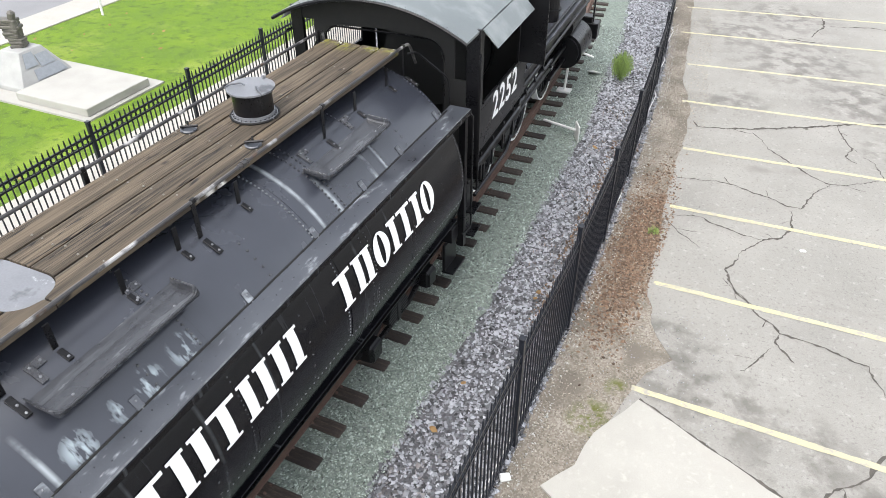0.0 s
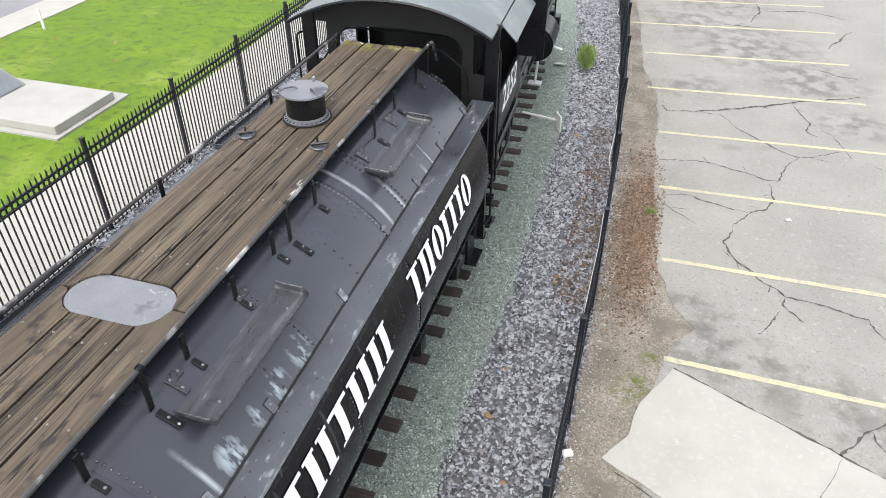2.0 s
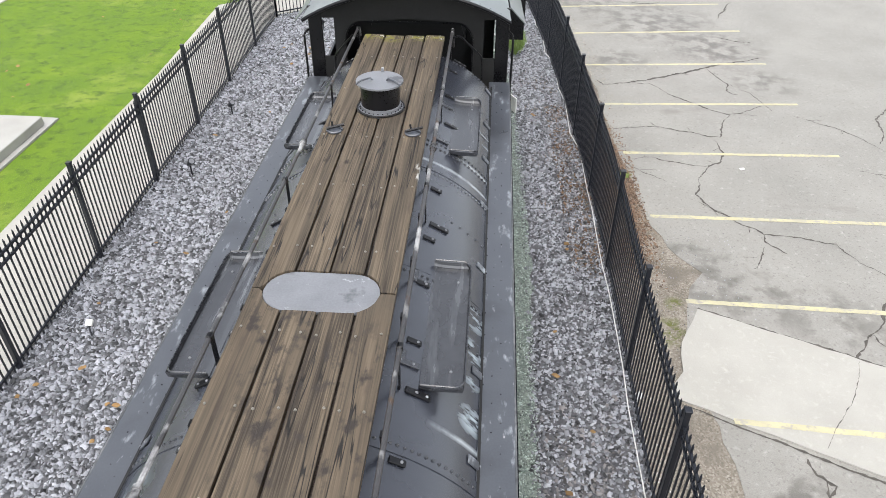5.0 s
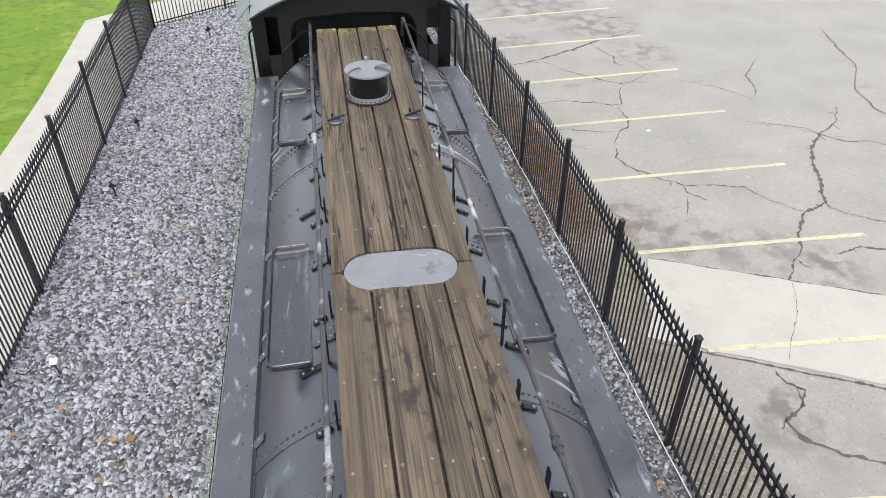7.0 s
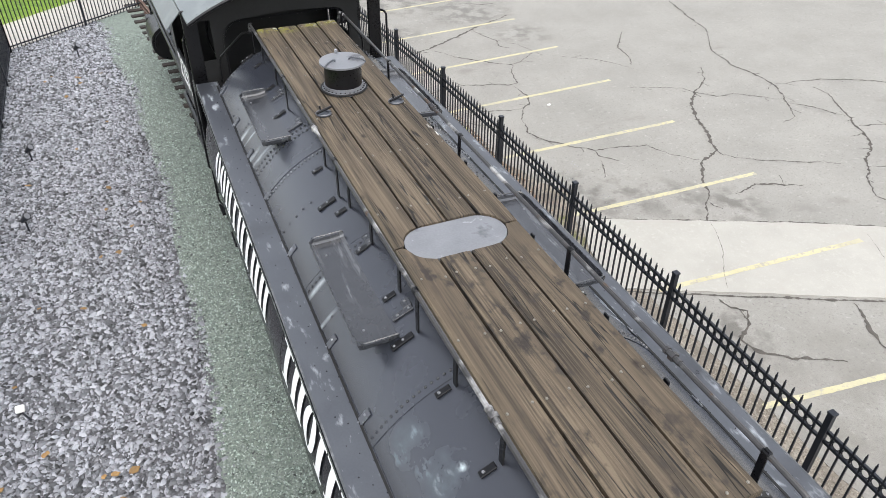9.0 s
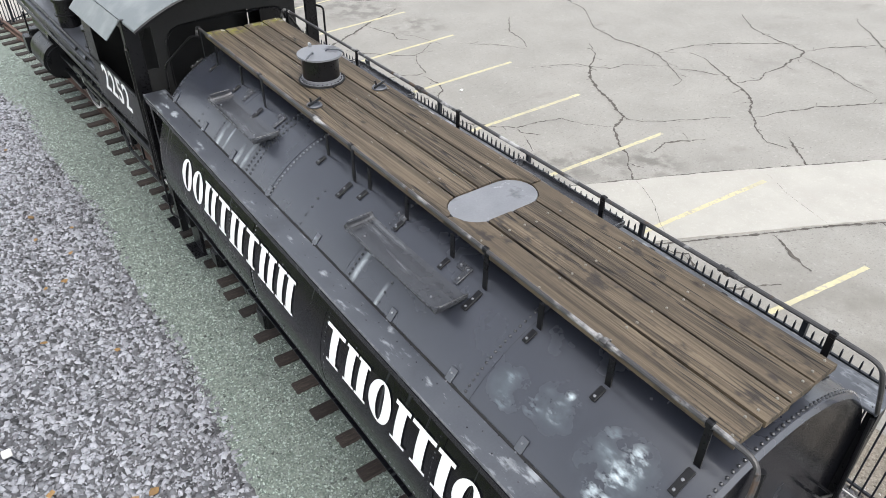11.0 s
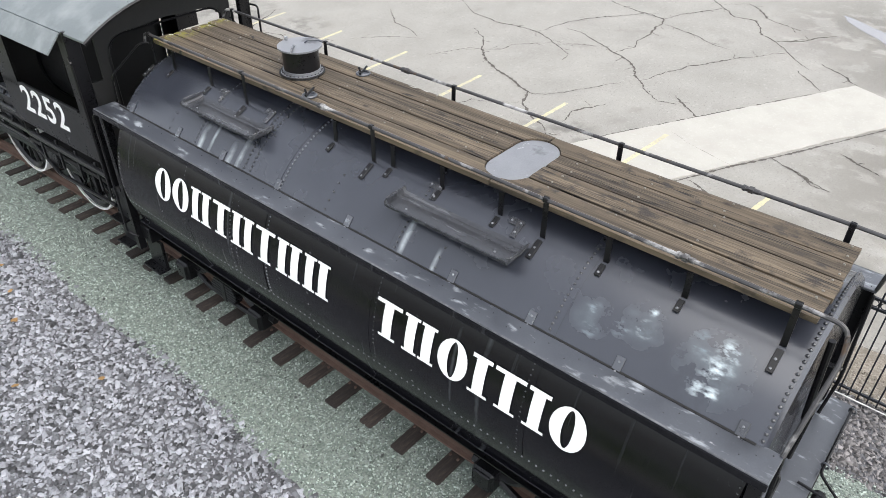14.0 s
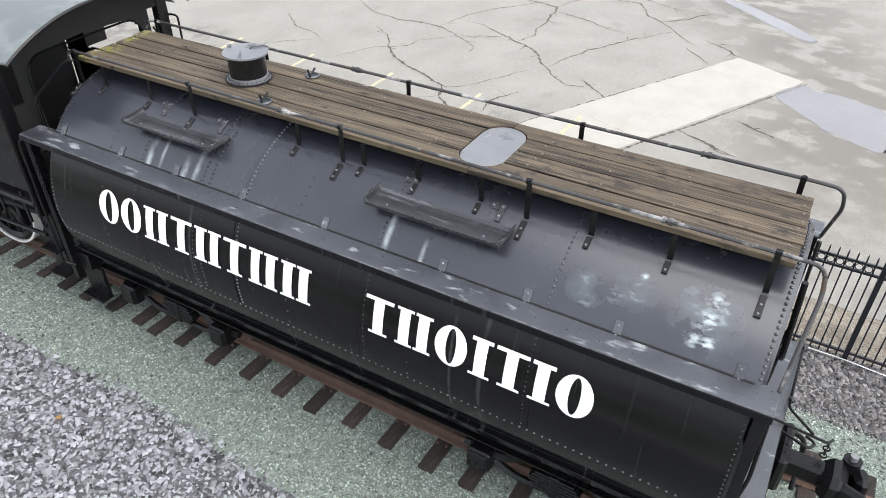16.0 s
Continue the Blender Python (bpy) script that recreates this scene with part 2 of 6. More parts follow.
def knots(m, scale, reach, colour):
    """Scattered dark knots in wood, drawn out along the grain."""
    n, l = m.node_tree.nodes, m.node_tree.links
    b = n["Principled BSDF"]
    base = b.inputs["Base Color"].links[0].from_socket
    co, mp, v = n.new("ShaderNodeTexCoord"), n.new("ShaderNodeMapping"), n.new("ShaderNodeTexVoronoi")
    mp.inputs["Scale"].default_value = (1.5, 0.8, 0.01)
    v.inputs["Scale"].default_value = scale
    l.new(co.outputs["Object"], mp.inputs["Vector"])
    l.new(mp.outputs[0], v.inputs["Vector"])
    w = n.new("ShaderNodeTexNoise")
    w.inputs["Scale"].default_value = 22
    l.new(co.outputs["Object"], w.inputs["Vector"])
    ad = n.new("ShaderNodeMath")
    ad.operation = "MULTIPLY_ADD"
    ad.inputs[1].default_value = 0.16
    l.new(w.outputs["Fac"], ad.inputs[0])
    l.new(v.outputs["Distance"], ad.inputs[2])
    r = n.new("ShaderNodeMapRange")
    r.inputs["From Min"].default_value, r.inputs["From Max"].default_value = reach + 0.12, reach
    l.new(ad.outputs[0], r.inputs[0])
    mix = n.new("ShaderNodeMix")
    mix.data_type = "RGBA"
    l.new(r.outputs[0], mix.inputs[0])
    l.new(base, mix.inputs[6])
    mix.inputs[7].default_value = (*colour, 1)
    l.new(mix.outputs[2], b.inputs["Base Color"])


def streaks(m, colour, runs):
    """Pale lines down the tank, painted reflections and chalk runs: (y, half width, x from, x to) each, broken up by
    noise.
    """
    n, l = m.node_tree.nodes, m.node_tree.links
    b = n["Principled BSDF"]
    co, xyz, w = n.new("ShaderNodeTexCoord"), n.new("ShaderNodeSeparateXYZ"), n.new("ShaderNodeTexNoise")
    w.inputs["Scale"].default_value, w.inputs["Detail"].default_value = 5, 5
    l.new(co.outputs["Object"], xyz.inputs[0])
    l.new(co.outputs["Object"], w.inputs["Vector"])
    gaps = n.new("ShaderNodeMapRange")
    gaps.inputs["From Min"].default_value, gaps.inputs["From Max"].default_value = 0.34, 0.6
    l.new(w.outputs["Fac"], gaps.inputs[0])

    def near(socket, middle, half, soft):
        away, rng = n.new("ShaderNodeMath"), n.new("ShaderNodeMapRange")
        away.operation = "SUBTRACT"
        away.inputs[1].default_value = middle
        size = n.new("ShaderNodeMath")
        size.operation = "ABSOLUTE"
        l.new(socket, away.inputs[0])
        l.new(away.outputs[0], size.inputs[0])
        rng.inputs["From Min"].default_value, rng.inputs["From Max"].default_value = half + soft, half - soft
        l.new(size.outputs[0], rng.inputs[0])
        return rng.outputs[0]

    def times(p, q):
        mu = n.new("ShaderNodeMath")
        mu.operation = "MULTIPLY"
        l.new(p, mu.inputs[0])
        l.new(q, mu.inputs[1])
        return mu.outputs[0]

    for y, half, x0, x1 in runs:
        fac = times(times(near(xyz.outputs["Y"], y, half * 0.6, half * 0.5), near(xyz.outputs["X"], (x0 + x1) / 2, (x1 - x0) / 2, 0.06)), gaps.outputs[0])
        mix = n.new("ShaderNodeMix")
        mix.data_type = "RGBA"
        l.new(fac, mix.inputs[0])
        l.new(b.inputs["Base Color"].links[0].from_socket, mix.inputs[6])
        mix.inputs[7].default_value = (*colour, 1)
        l.new(mix.outputs[2], b.inputs["Base Color"])


XC = -4.82  # middle of the track
# scuffs, stains, wet marks and painted reflection streaks
knots(plank_wood, 2.6, 0.1, (0.02, 0.013, 0.009))
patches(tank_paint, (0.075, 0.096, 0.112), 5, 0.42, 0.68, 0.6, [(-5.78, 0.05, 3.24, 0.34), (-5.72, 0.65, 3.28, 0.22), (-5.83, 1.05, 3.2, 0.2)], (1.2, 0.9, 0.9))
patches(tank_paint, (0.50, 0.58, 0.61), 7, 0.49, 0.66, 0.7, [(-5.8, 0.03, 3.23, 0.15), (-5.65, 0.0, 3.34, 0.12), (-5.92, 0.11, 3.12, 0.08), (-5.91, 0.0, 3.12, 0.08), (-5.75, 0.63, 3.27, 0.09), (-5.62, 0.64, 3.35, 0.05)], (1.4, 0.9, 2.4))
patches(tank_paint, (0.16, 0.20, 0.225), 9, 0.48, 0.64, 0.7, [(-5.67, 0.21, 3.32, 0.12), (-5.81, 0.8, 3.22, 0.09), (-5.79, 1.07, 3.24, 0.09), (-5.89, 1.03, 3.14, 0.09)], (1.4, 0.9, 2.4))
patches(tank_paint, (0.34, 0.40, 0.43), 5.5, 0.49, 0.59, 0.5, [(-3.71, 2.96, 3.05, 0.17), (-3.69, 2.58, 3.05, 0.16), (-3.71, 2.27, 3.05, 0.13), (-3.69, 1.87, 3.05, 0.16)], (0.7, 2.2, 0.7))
# east bands paint sky reflections beside the seams; chalk runs among the others
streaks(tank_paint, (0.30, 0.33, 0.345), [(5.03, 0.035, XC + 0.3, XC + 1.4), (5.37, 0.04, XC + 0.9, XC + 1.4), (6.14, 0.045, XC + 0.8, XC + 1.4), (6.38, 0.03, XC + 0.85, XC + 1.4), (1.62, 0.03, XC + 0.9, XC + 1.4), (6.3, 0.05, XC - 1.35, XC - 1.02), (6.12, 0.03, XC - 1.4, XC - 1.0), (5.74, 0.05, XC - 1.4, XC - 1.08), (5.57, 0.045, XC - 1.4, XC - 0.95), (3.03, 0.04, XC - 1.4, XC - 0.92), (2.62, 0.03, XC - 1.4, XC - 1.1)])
# reflective streaks on the sides, painted in as paler colour
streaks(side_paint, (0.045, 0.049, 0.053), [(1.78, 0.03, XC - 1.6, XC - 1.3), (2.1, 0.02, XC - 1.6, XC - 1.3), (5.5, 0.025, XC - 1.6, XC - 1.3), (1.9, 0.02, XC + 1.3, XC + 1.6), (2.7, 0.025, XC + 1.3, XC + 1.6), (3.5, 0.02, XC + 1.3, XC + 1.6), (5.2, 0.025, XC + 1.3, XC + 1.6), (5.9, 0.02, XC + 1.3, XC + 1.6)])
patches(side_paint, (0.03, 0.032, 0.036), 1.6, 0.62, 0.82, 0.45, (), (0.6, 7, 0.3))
patches(shelf_paint, (0.24, 0.26, 0.28), 4.5, 0.585, 0.68, 0.7, (), (2.2, 0.8, 1))
patches(shelf_paint, (0.018, 0.019, 0.023), 1.3, 0.55, 0.75, 0.25)
patches(shelf_paint, (0.30, 0.30, 0.31), 16, 0.66, 0.72, 0.7, (), (1.5, 0.5, 1))
patches(roof_paint, (0.26, 0.28, 0.28), 1.5, 0.5, 0.8, 0.45)
patches(plank_wood, (0.045, 0.030, 0.019), 3.2, 0.58, 0.76, 0.6, (), (3, 0.7, 3))
patches(plank_wood, (0.022, 0.016, 0.012), 6, 0.53, 0.66, 0.7, [(-4.9, -0.2, 3.75, 1.3), (-4.6, 1.3, 3.75, 1.2), (-5.2, 2.0, 3.75, 0.8)], (1.4, 0.8, 1))
patches(plank_wood, (0.7, 0.7, 0.66), 12, 0.46, 0.52, 0.8, [(-4.25, 4.4, 3.72, 0.09), (-4.24, 4.22, 3.72, 0.09), (-4.23, 4.06, 3.72, 0.06)], (3, 0.6, 1))
patches(plank_wood, (0.17, 0.16, 0.03), 14, 0.46, 0.6, 0.9, [(-5.35, 7.98, 3.75, 0.3), (-5.0, 8.0, 3.75, 0.3), (-4.65, 8.0, 3.75, 0.25), (-4.35, 8.0, 3.75, 0.2)])
patches(plank_wood, (0.6, 0.6, 0.54), 26, 0.58, 0.62, 0.9, [(-4.6, 8.03, 3.75, 0.2), (-4.3, 8.03, 3.75, 0.2), (-5.15, 8.03, 3.75, 0.15)])
patches(asphalt, (0.37, 0.355, 0.325), 10, 0.58, 0.78)
patches(asphalt, (0.185, 0.174, 0.152), 1.1, 0.36, 0.66, 0.8, [(0.6, 0.6, 0, 3.6), (0.0, -3.0, 0, 3.5), (2.6, -0.6, 0, 3.2)])
patches(asphalt, (0.17, 0.16, 0.145), 24, 0.56, 0.72)
patches(asphalt, (0.20, 0.188, 0.17), 0.35, 0.62, 0.70, 0.7, (), (1, 1.6, 1))
patches(asphalt, (0.135, 0.126, 0.110), 2.2, 0.46, 0.6, 0.55, [(0.1, 7.7, 0, 1.1), (0.7, 7.2, 0, 1.0), (1.7, 6.8, 0, 0.9), (2.6, 6.2, 0, 0.8), (-0.2, 8.4, 0, 0.6), (1.2, 20.3, 0, 2.4), (-0.6, 22, 0, 1.8), (2.6, 18.2, 0, 1.8), (3.3, 15.8, 0, 1.0), (0.2, 3.4, 0, 0.8), (-0.2, 17, 0, 1.1), (0.4, 24, 0, 2.0)])
patches(asphalt, (0.155, 0.143, 0.122), 0.9, 0.44, 0.50, 0.5, [(5.4, -0.6, 0, 3.0), (8.0, -0.6, 0, 3.4), (4.2, -1.6, 0, 2.2), (11.0, 0.6, 0, 3.0), (14, 2.2, 0, 4.0), (9, -4.5, 0, 4.0)], (1.4, 1, 1))
patches(dirt, (0.16, 0.10, 0.065), 1.8, 0.45, 0.6, 0.95, [(-1.0, 10.4, 0, 1.4), (-0.95, 9.2, 0, 1.0), (-1.1, 12.0, 0, 0.9)])
patches(dirt, (0.15, 0.13, 0.105), 1.2, 0.48, 0.62, 0.9)
patches(concrete, (0.42, 0.40, 0.36), 14, 0.55, 0.75)
patches(dirt, (0.10, 0.11, 0.02), 6, 0.44, 0.58, 0.9, [(-0.78, 6.35, 0, 0.4), (-0.6, 6.98, 0, 0.2)])
patches(concrete, (0.35, 0.33, 0.295), 0.9, 0.55, 0.75)
patches(yellow_paint, (0.33, 0.31, 0.27), 11, 0.52, 0.64)
patches(yellow_paint, (0.36, 0.335, 0.26), 1.3, 0.5, 0.68)
patches(lawn_mat, (0.23, 0.29, 0.04), 0.5, 0.54, 0.75)
patches(lawn_mat, (0.05, 0.095, 0.006), 3.5, 0.5, 0.7)


# ---- mesh helpers ----
WORLD = {}


def thing(name, label, category, at=(0, 0, 0), group="", kind="", turn=0):
    ob = new(name)
    ob.empty_display_size = 0.2
    ob.matrix_basis = pose(*at, 0, 0, turn)
    WORLD[ob.name] = ob.matrix_basis.copy()
    return tagged(ob, label, category, group, kind)


def mesh_of(bm, name, mat, smooth=False):
    me = bpy.data.meshes.new(name)
    bm.to_mesh(me)
    bm.free()
    me.materials.append(mat)
    if smooth:
        me.polygons.foreach_set("use_smooth", [True] * len(me.polygons))
        me.set_sharp_from_angle(angle=radians(38))
    return me


def part(name, bm, mat, parent, label="", smooth=False, local=False, kind=""):
    """A bmesh as one mesh object under a thing or part; its coordinates are the world's, or with local its parent's."""
    me = bm if isinstance(bm, bpy.types.Mesh) else mesh_of(bm, name, mat, smooth)
    ob = new(name, me)
    ob.parent = parent
    if not local and parent.name in WORLD:
        ob.matrix_parent_inverse = WORLD[parent.name].inverted()
    return tagged(ob, label, kind=kind)


def solid(name, bm, mat, label, category, kind="", smooth=False, group=""):
    ob = new(name, bm if isinstance(bm, bpy.types.Mesh) else mesh_of(bm, name, mat, smooth))
    return tagged(ob, label, category, group, kind)


def raw(name, verts, faces, mat, smooth=False):
    me = bpy.data.meshes.new(name)
    me.from_pydata([tuple(v) for v in verts], [], [tuple(f) for f in faces])
    me.materials.append(mat)
    if smooth:
        me.polygons.foreach_set("use_smooth", [True] * len(me.polygons))
    return me


def box(bm, c, s, bevel=0.0, m=None):
    """A box with its middle at c and sides s, its edges rounded by bevel."""
    r = bmesh.ops.create_cube(bm, size=1, matrix=Matrix.Translation(c) @ (m or Matrix()) @ Matrix.Diagonal((*s, 1)))
    if bevel:
        es = list({e for v in r["verts"] for e in v.link_edges})
        bmesh.ops.bevel(bm, geom=es, offset=bevel, segments=1, affect="EDGES")
    return bm


def rod(bm, a, b, r, seg=10, r2=None, caps=True):
    a, b = Vector(a), Vector(b)
    d = b - a
    m = Matrix.Translation((a + b) / 2) @ d.to_track_quat("Z", "Y").to_matrix().to_4x4()
    bmesh.ops.create_cone(bm, cap_ends=caps, segments=seg, radius1=r, radius2=r if r2 is None else r2, depth=d.length, matrix=m)
    return bm


def pipe(bm, pts, r, seg=8):
    """A tube of radius r along points."""
    pts = [Vector(p) for p in pts]
    rings = []
    for i, p in enumerate(pts):
        d = (pts[min(i + 1, len(pts) - 1)] - pts[max(i - 1, 0)]).normalized()
        side = d.cross(Vector((0.123, 0.31, 0.94))).normalized()
        up = side.cross(d)
        rings.append([bm.verts.new(p + r * (math.cos(k * math.tau / seg) * side + math.sin(k * math.tau / seg) * up)) for k in range(seg)])
    for q0, q1 in zip(rings, rings[1:]):
        for k in range(seg):
            bm.faces.new((q0[k], q0[(k + 1) % seg], q1[(k + 1) % seg], q1[k]))
    bm.faces.new(rings[0][::-1])
    bm.faces.new(rings[-1])
    return bm


def arc(c, r, a0, a1, n, u=(1, 0, 0), v=(0, 0, 1)):
    c, u, v = Vector(c), Vector(u), Vector(v)
    return [c + r * (math.cos(radians(a0 + (a1 - a0) * k / n)) * u + math.sin(radians(a0 + (a1 - a0) * k / n)) * v) for k in range(n + 1)]


def round_off(pts, r, n=5):
    """The same run of points with its corners rounded."""
    pts = [Vector(p) for p in pts]
    out = [pts[0]]
    for a, p, b in zip(pts, pts[1:], pts[2:]):
        q = min(r, (p - a).length / 2, (b - p).length / 2)
        s, e = p + (a - p).normalized() * q, p + (b - p).normalized() * q
        out += [s.lerp(p, k / n).lerp(p.lerp(e, k / n), k / n) for k in range(n + 1)]
    return out + [pts[-1]]


def plate(bm, pts, thick):
    """A flat plate: an outline of points and a thickness along its normal."""
    vs = [bm.verts.new(p) for p in pts]
    f = bm.faces.new(vs)
    f.normal_update()
    r = bmesh.ops.extrude_face_region(bm, geom=[f])
    nv = [v for v in r["geom"] if isinstance(v, bmesh.types.BMVert)]
    bmesh.ops.translate(bm, verts=nv, vec=f.normal * -thick)
    bmesh.ops.recalc_face_normals(bm, faces=bm.faces)
    return bm


def rivets(bm_list, places, r=0.014):
    """Small domed heads at places (point, normal), added to lists of verts and faces."""
    verts, faces = bm_list
    for p, nrm in places:
        p, nrm = Vector(p), Vector(nrm).normalized()
        side = nrm.cross(Vector((0.3, 0.9, 0.27))).normalized()
        up = nrm.cross(side)
        b = len(verts)
        for rr, h in ((1.0, -0.2), (0.75, 0.5)):
            verts += [p + r * (rr * (math.cos(k * math.tau / 6) * side + math.sin(k * math.tau / 6) * up) + h * nrm) for k in range(6)]
        verts.append(p + r * 0.8 * nrm)
        for k in range(6):
            j = (k + 1) % 6
            faces += [(b + k, b + j, b + 6 + j, b + 6 + k), (b + 6 + k, b + 6 + j, b + 12)]


B = bmesh.new


def sheet(name, outline, z, mat, label, category, depth=0.1, jitter=0.0):
    """A flat sheet of ground with an outline and a skirt below it."""
    rng = random.Random(len(outline) + int(z * 1000))
    pts = []
    for (x0, y0), (x1, y1) in zip(outline, outline[1:] + outline[:1]):
        n = max(1, int(math.hypot(x1 - x0, y1 - y0) / 0.25)) if jitter else 1
        for k in range(n):
            j = jitter if k else jitter * 0.5
            pts.append((x0 + (x1 - x0) * k / n + rng.uniform(-j, j), y0 + (y1 - y0) * k / n + rng.uniform(-j, j), z))
    bm = B()
    top = bm.faces.new([bm.verts.new(p) for p in pts])
    top.normal_update()
    if top.normal.z < 0:
        top.normal_flip()
    low = [bm.verts.new((p[0], p[1], z - depth)) for p in pts]
    tv = list(bm.verts)[:len(pts)]
    for k in range(len(pts)):
        j = (k + 1) % len(pts)
        bm.faces.new((tv[k], tv[j], low[j], low[k]))
    bmesh.ops.triangulate(bm, faces=[f for f in bm.faces if len(f.verts) > 4])
    bmesh.ops.recalc_face_normals(bm, faces=bm.faces)
    return solid(name, bm, mat, label, category, "structure")


# ---- the ground ----


def bend(y):
    """Sideways run of track, gravel and east fence as they curve off to the north."""
    return -0.005 * (y - 8) ** 2 if y > 8 else 0.0


def far_sheet():
    """The one sheet of bare ground that reaches the horizon."""
    verts, faces = [], []
    for k, r in enumerate((0, 40, 120, 600, 2500)):
        for a in range(32):
            verts.append((r * math.cos(a * math.tau / 32) - 3, r * math.sin(a * math.tau / 32) + 8, -0.06))
        if k:
            for a in range(32):
                b = (a + 1) % 32
                faces.append((k * 32 - 32 + a, k * 32 + a, k * 32 + b, k * 32 - 32 + b))
    return raw("ground", verts, faces, dirt)


tagged(new("ground", far_sheet()), "brown gravelly bare dirt ground reaching to the horizon", "ground", kind="structure")
NORTH = [y for y in range(-16, 30, 2)]
sheet("dirt_strip", [(-1.5 + bend(y), y) for y in NORTH] + [(0.6, y) for y in NORTH[::-1]], 0.004, dirt, "brown dirt strip with dry litter between fence and lot", "ground")
sheet("gravel_bed_west", [(-10.02 - 0.012 * (y - 3), y) for y in range(-16, 21, 2)] + [(-10.25, 19.85), (-5.6, 23.4), (-4.6, 24), (-5.4, 16), (-5.2, 8), (-5.2, -16)], -0.015, gravel_bed, "grey crushed-stone gravel bed between fence and track", "gravel")
sheet("gravel_bed_east", [(-1.5 + bend(y), y) for y in NORTH] + [(-3.3 + bend(y), y) for y in NORTH[::-1]], -0.014, gravel_bed, "grey crushed-stone gravel bed along the fence", "gravel")
sheet("track_ballast", [(XC + 1.98 + bend(y) + 0.06 * math.sin(y), y) for y in NORTH] + [(XC - 2.28 + bend(y) + 0.1 * math.sin(1.3 * y), y) for y in NORTH[::-1]], 0.0, green_bed, "greenish-grey fine gravel ballast under the track", "gravel", jitter=0.05)
sheet("parking_lot", [(-0.3, -16), (-0.4, -6), (-0.45, 3.5), (-0.62, 6.2), (-0.28, 7.4), (0.0, 7.8), (-0.3, 8.2), (-0.62, 9.1), (-0.76, 10.9), (-0.86, 11.9), (-0.9, 13.2), (-0.95, 15), (-1.05, 16.2), (-1.5, 18), (-1.8, 21), (-2.4, 26), (-3, 34), (60, 34), (60, -16)],
      0.010, asphalt, "bleached grey cracked asphalt parking lot", "parking lot", jitter=0.035)
sheet("concrete_slab", [(-0.28, 6.87), (3.0, 5.38), (9.33, 2.12), (8.48, 0.36), (3.0, 3.1), (0.1, 4.5), (-1.07, 5.07), (-0.93, 5.3), (-0.77, 5.52), (-0.74, 5.86), (-0.68, 6.1), (-0.55, 6.36), (-0.42, 6.6)], 0.03, concrete, "pale broken concrete slab patch in the asphalt", "slab", jitter=0.018)
sheet("lawn", [(-12.02, -16), (-12.05, 15), (-12.3, 20.6), (-6, 26), (0, 31), (-6, 44), (-19.2, 44), (-19.2, -16)], 0.0, lawn_mat, "bright green mown lawn with a few fallen leaves", "lawn")
sheet("sidewalk", [(-10.05, -16), (-10.02, 6), (-10.2, 19.9), (-4, 24.6), (1, 28.4), (0, 30.9), (-6, 25.98), (-12.28, 20.62), (-12.04, 15), (-12.01, -16)], 0.02, concrete, "pale concrete walk outside the iron fence", "sidewalk")
sheet("street_sidewalk", [(-19.2, -16), (-19.2, 60), (-20.5, 60), (-20.5, -16)], 0.03, concrete, "pale concrete sidewalk along the street", "sidewalk")
sheet("road", [(-20.5, -60), (-20.5, 90), (-32, 90), (-32, -60)], -0.04, road_asphalt, "grey asphalt street beyond the lawn", "road")

# ---- track ----
track = thing("railway_track", "rusty rails on weathered dark timber ties", "track", (XC, 8, 0), kind="structure")
tie_rng = random.Random(4)
tie_mesh = mesh_of(box(B(), (0, 0, 0), (2.52, 0.2, 0.14), 0.012), "tie", tie_wood)
TIES = [1.99 - 0.565 * k for k in range(1, 16)] + [1.99, 2.53, 3.14, 3.72, 4.28, 4.82, 5.39, 6.03, 6.65, 7.14, 7.55, 8.08, 8.68, 9.2, 9.74, 10.28, 10.9, 11.39, 11.81] + [12.35 + 0.55 * k for k in range(20)]
for y in TIES:
    tie = part("tie", tie_mesh, None, track)
    slope = -0.01 * max(0, y - 8)
    tie.matrix_basis = pose(XC + bend(y) + tie_rng.uniform(-0.04, 0.04), y, -0.03 + tie_rng.uniform(-0.012, 0.012), 0, 0, math.degrees(-slope) + tie_rng.uniform(-1.5, 1.5))
plate_bm = box(B(), (0, 0, 0.055), (0.3, 0.19, 0.016), 0.003)
for sx in (-1, 1):
    for sy in (-1, 1):
        box(plate_bm, (sx * 0.1, sy * 0.06, 0.075), (0.035, 0.025, 0.05), 0.005)
tie_plate = mesh_of(plate_bm, "tie_plate", rust)
for ob in [o for o in track.children if o.name.startswith("tie")]:
    for side in (-1, 1):
        tp = part("tie_plate", tie_plate, None, track)
        tp.matrix_basis = ob.matrix_basis @ Matrix.Translation((side * 0.755, 0, 0))
for side in (-1, 1):
    bm = B()
    prof = [(-0.07, 0), (0.07, 0), (0.065, 0.02), (0.012, 0.03), (0.012, 0.12), (0.036, 0.13), (0.036, 0.16), (-0.036, 0.16), (-0.036, 0.13), (-0.012, 0.12), (-0.012, 0.03), (-0.065, 0.02)]
    rings = [[bm.verts.new((XC + side * 0.755 + bend(y) + u, y, 0.045 + v)) for u, v in prof] for y in range(-10, 25)]
    for a, b in zip(rings, rings[1:]):
        for k in range(12):
            bm.faces.new((a[k], b[k], b[(k + 1) % 12], a[(k + 1) % 12]))
    part("rail", bm, rust, track, "rust-brown steel rail")

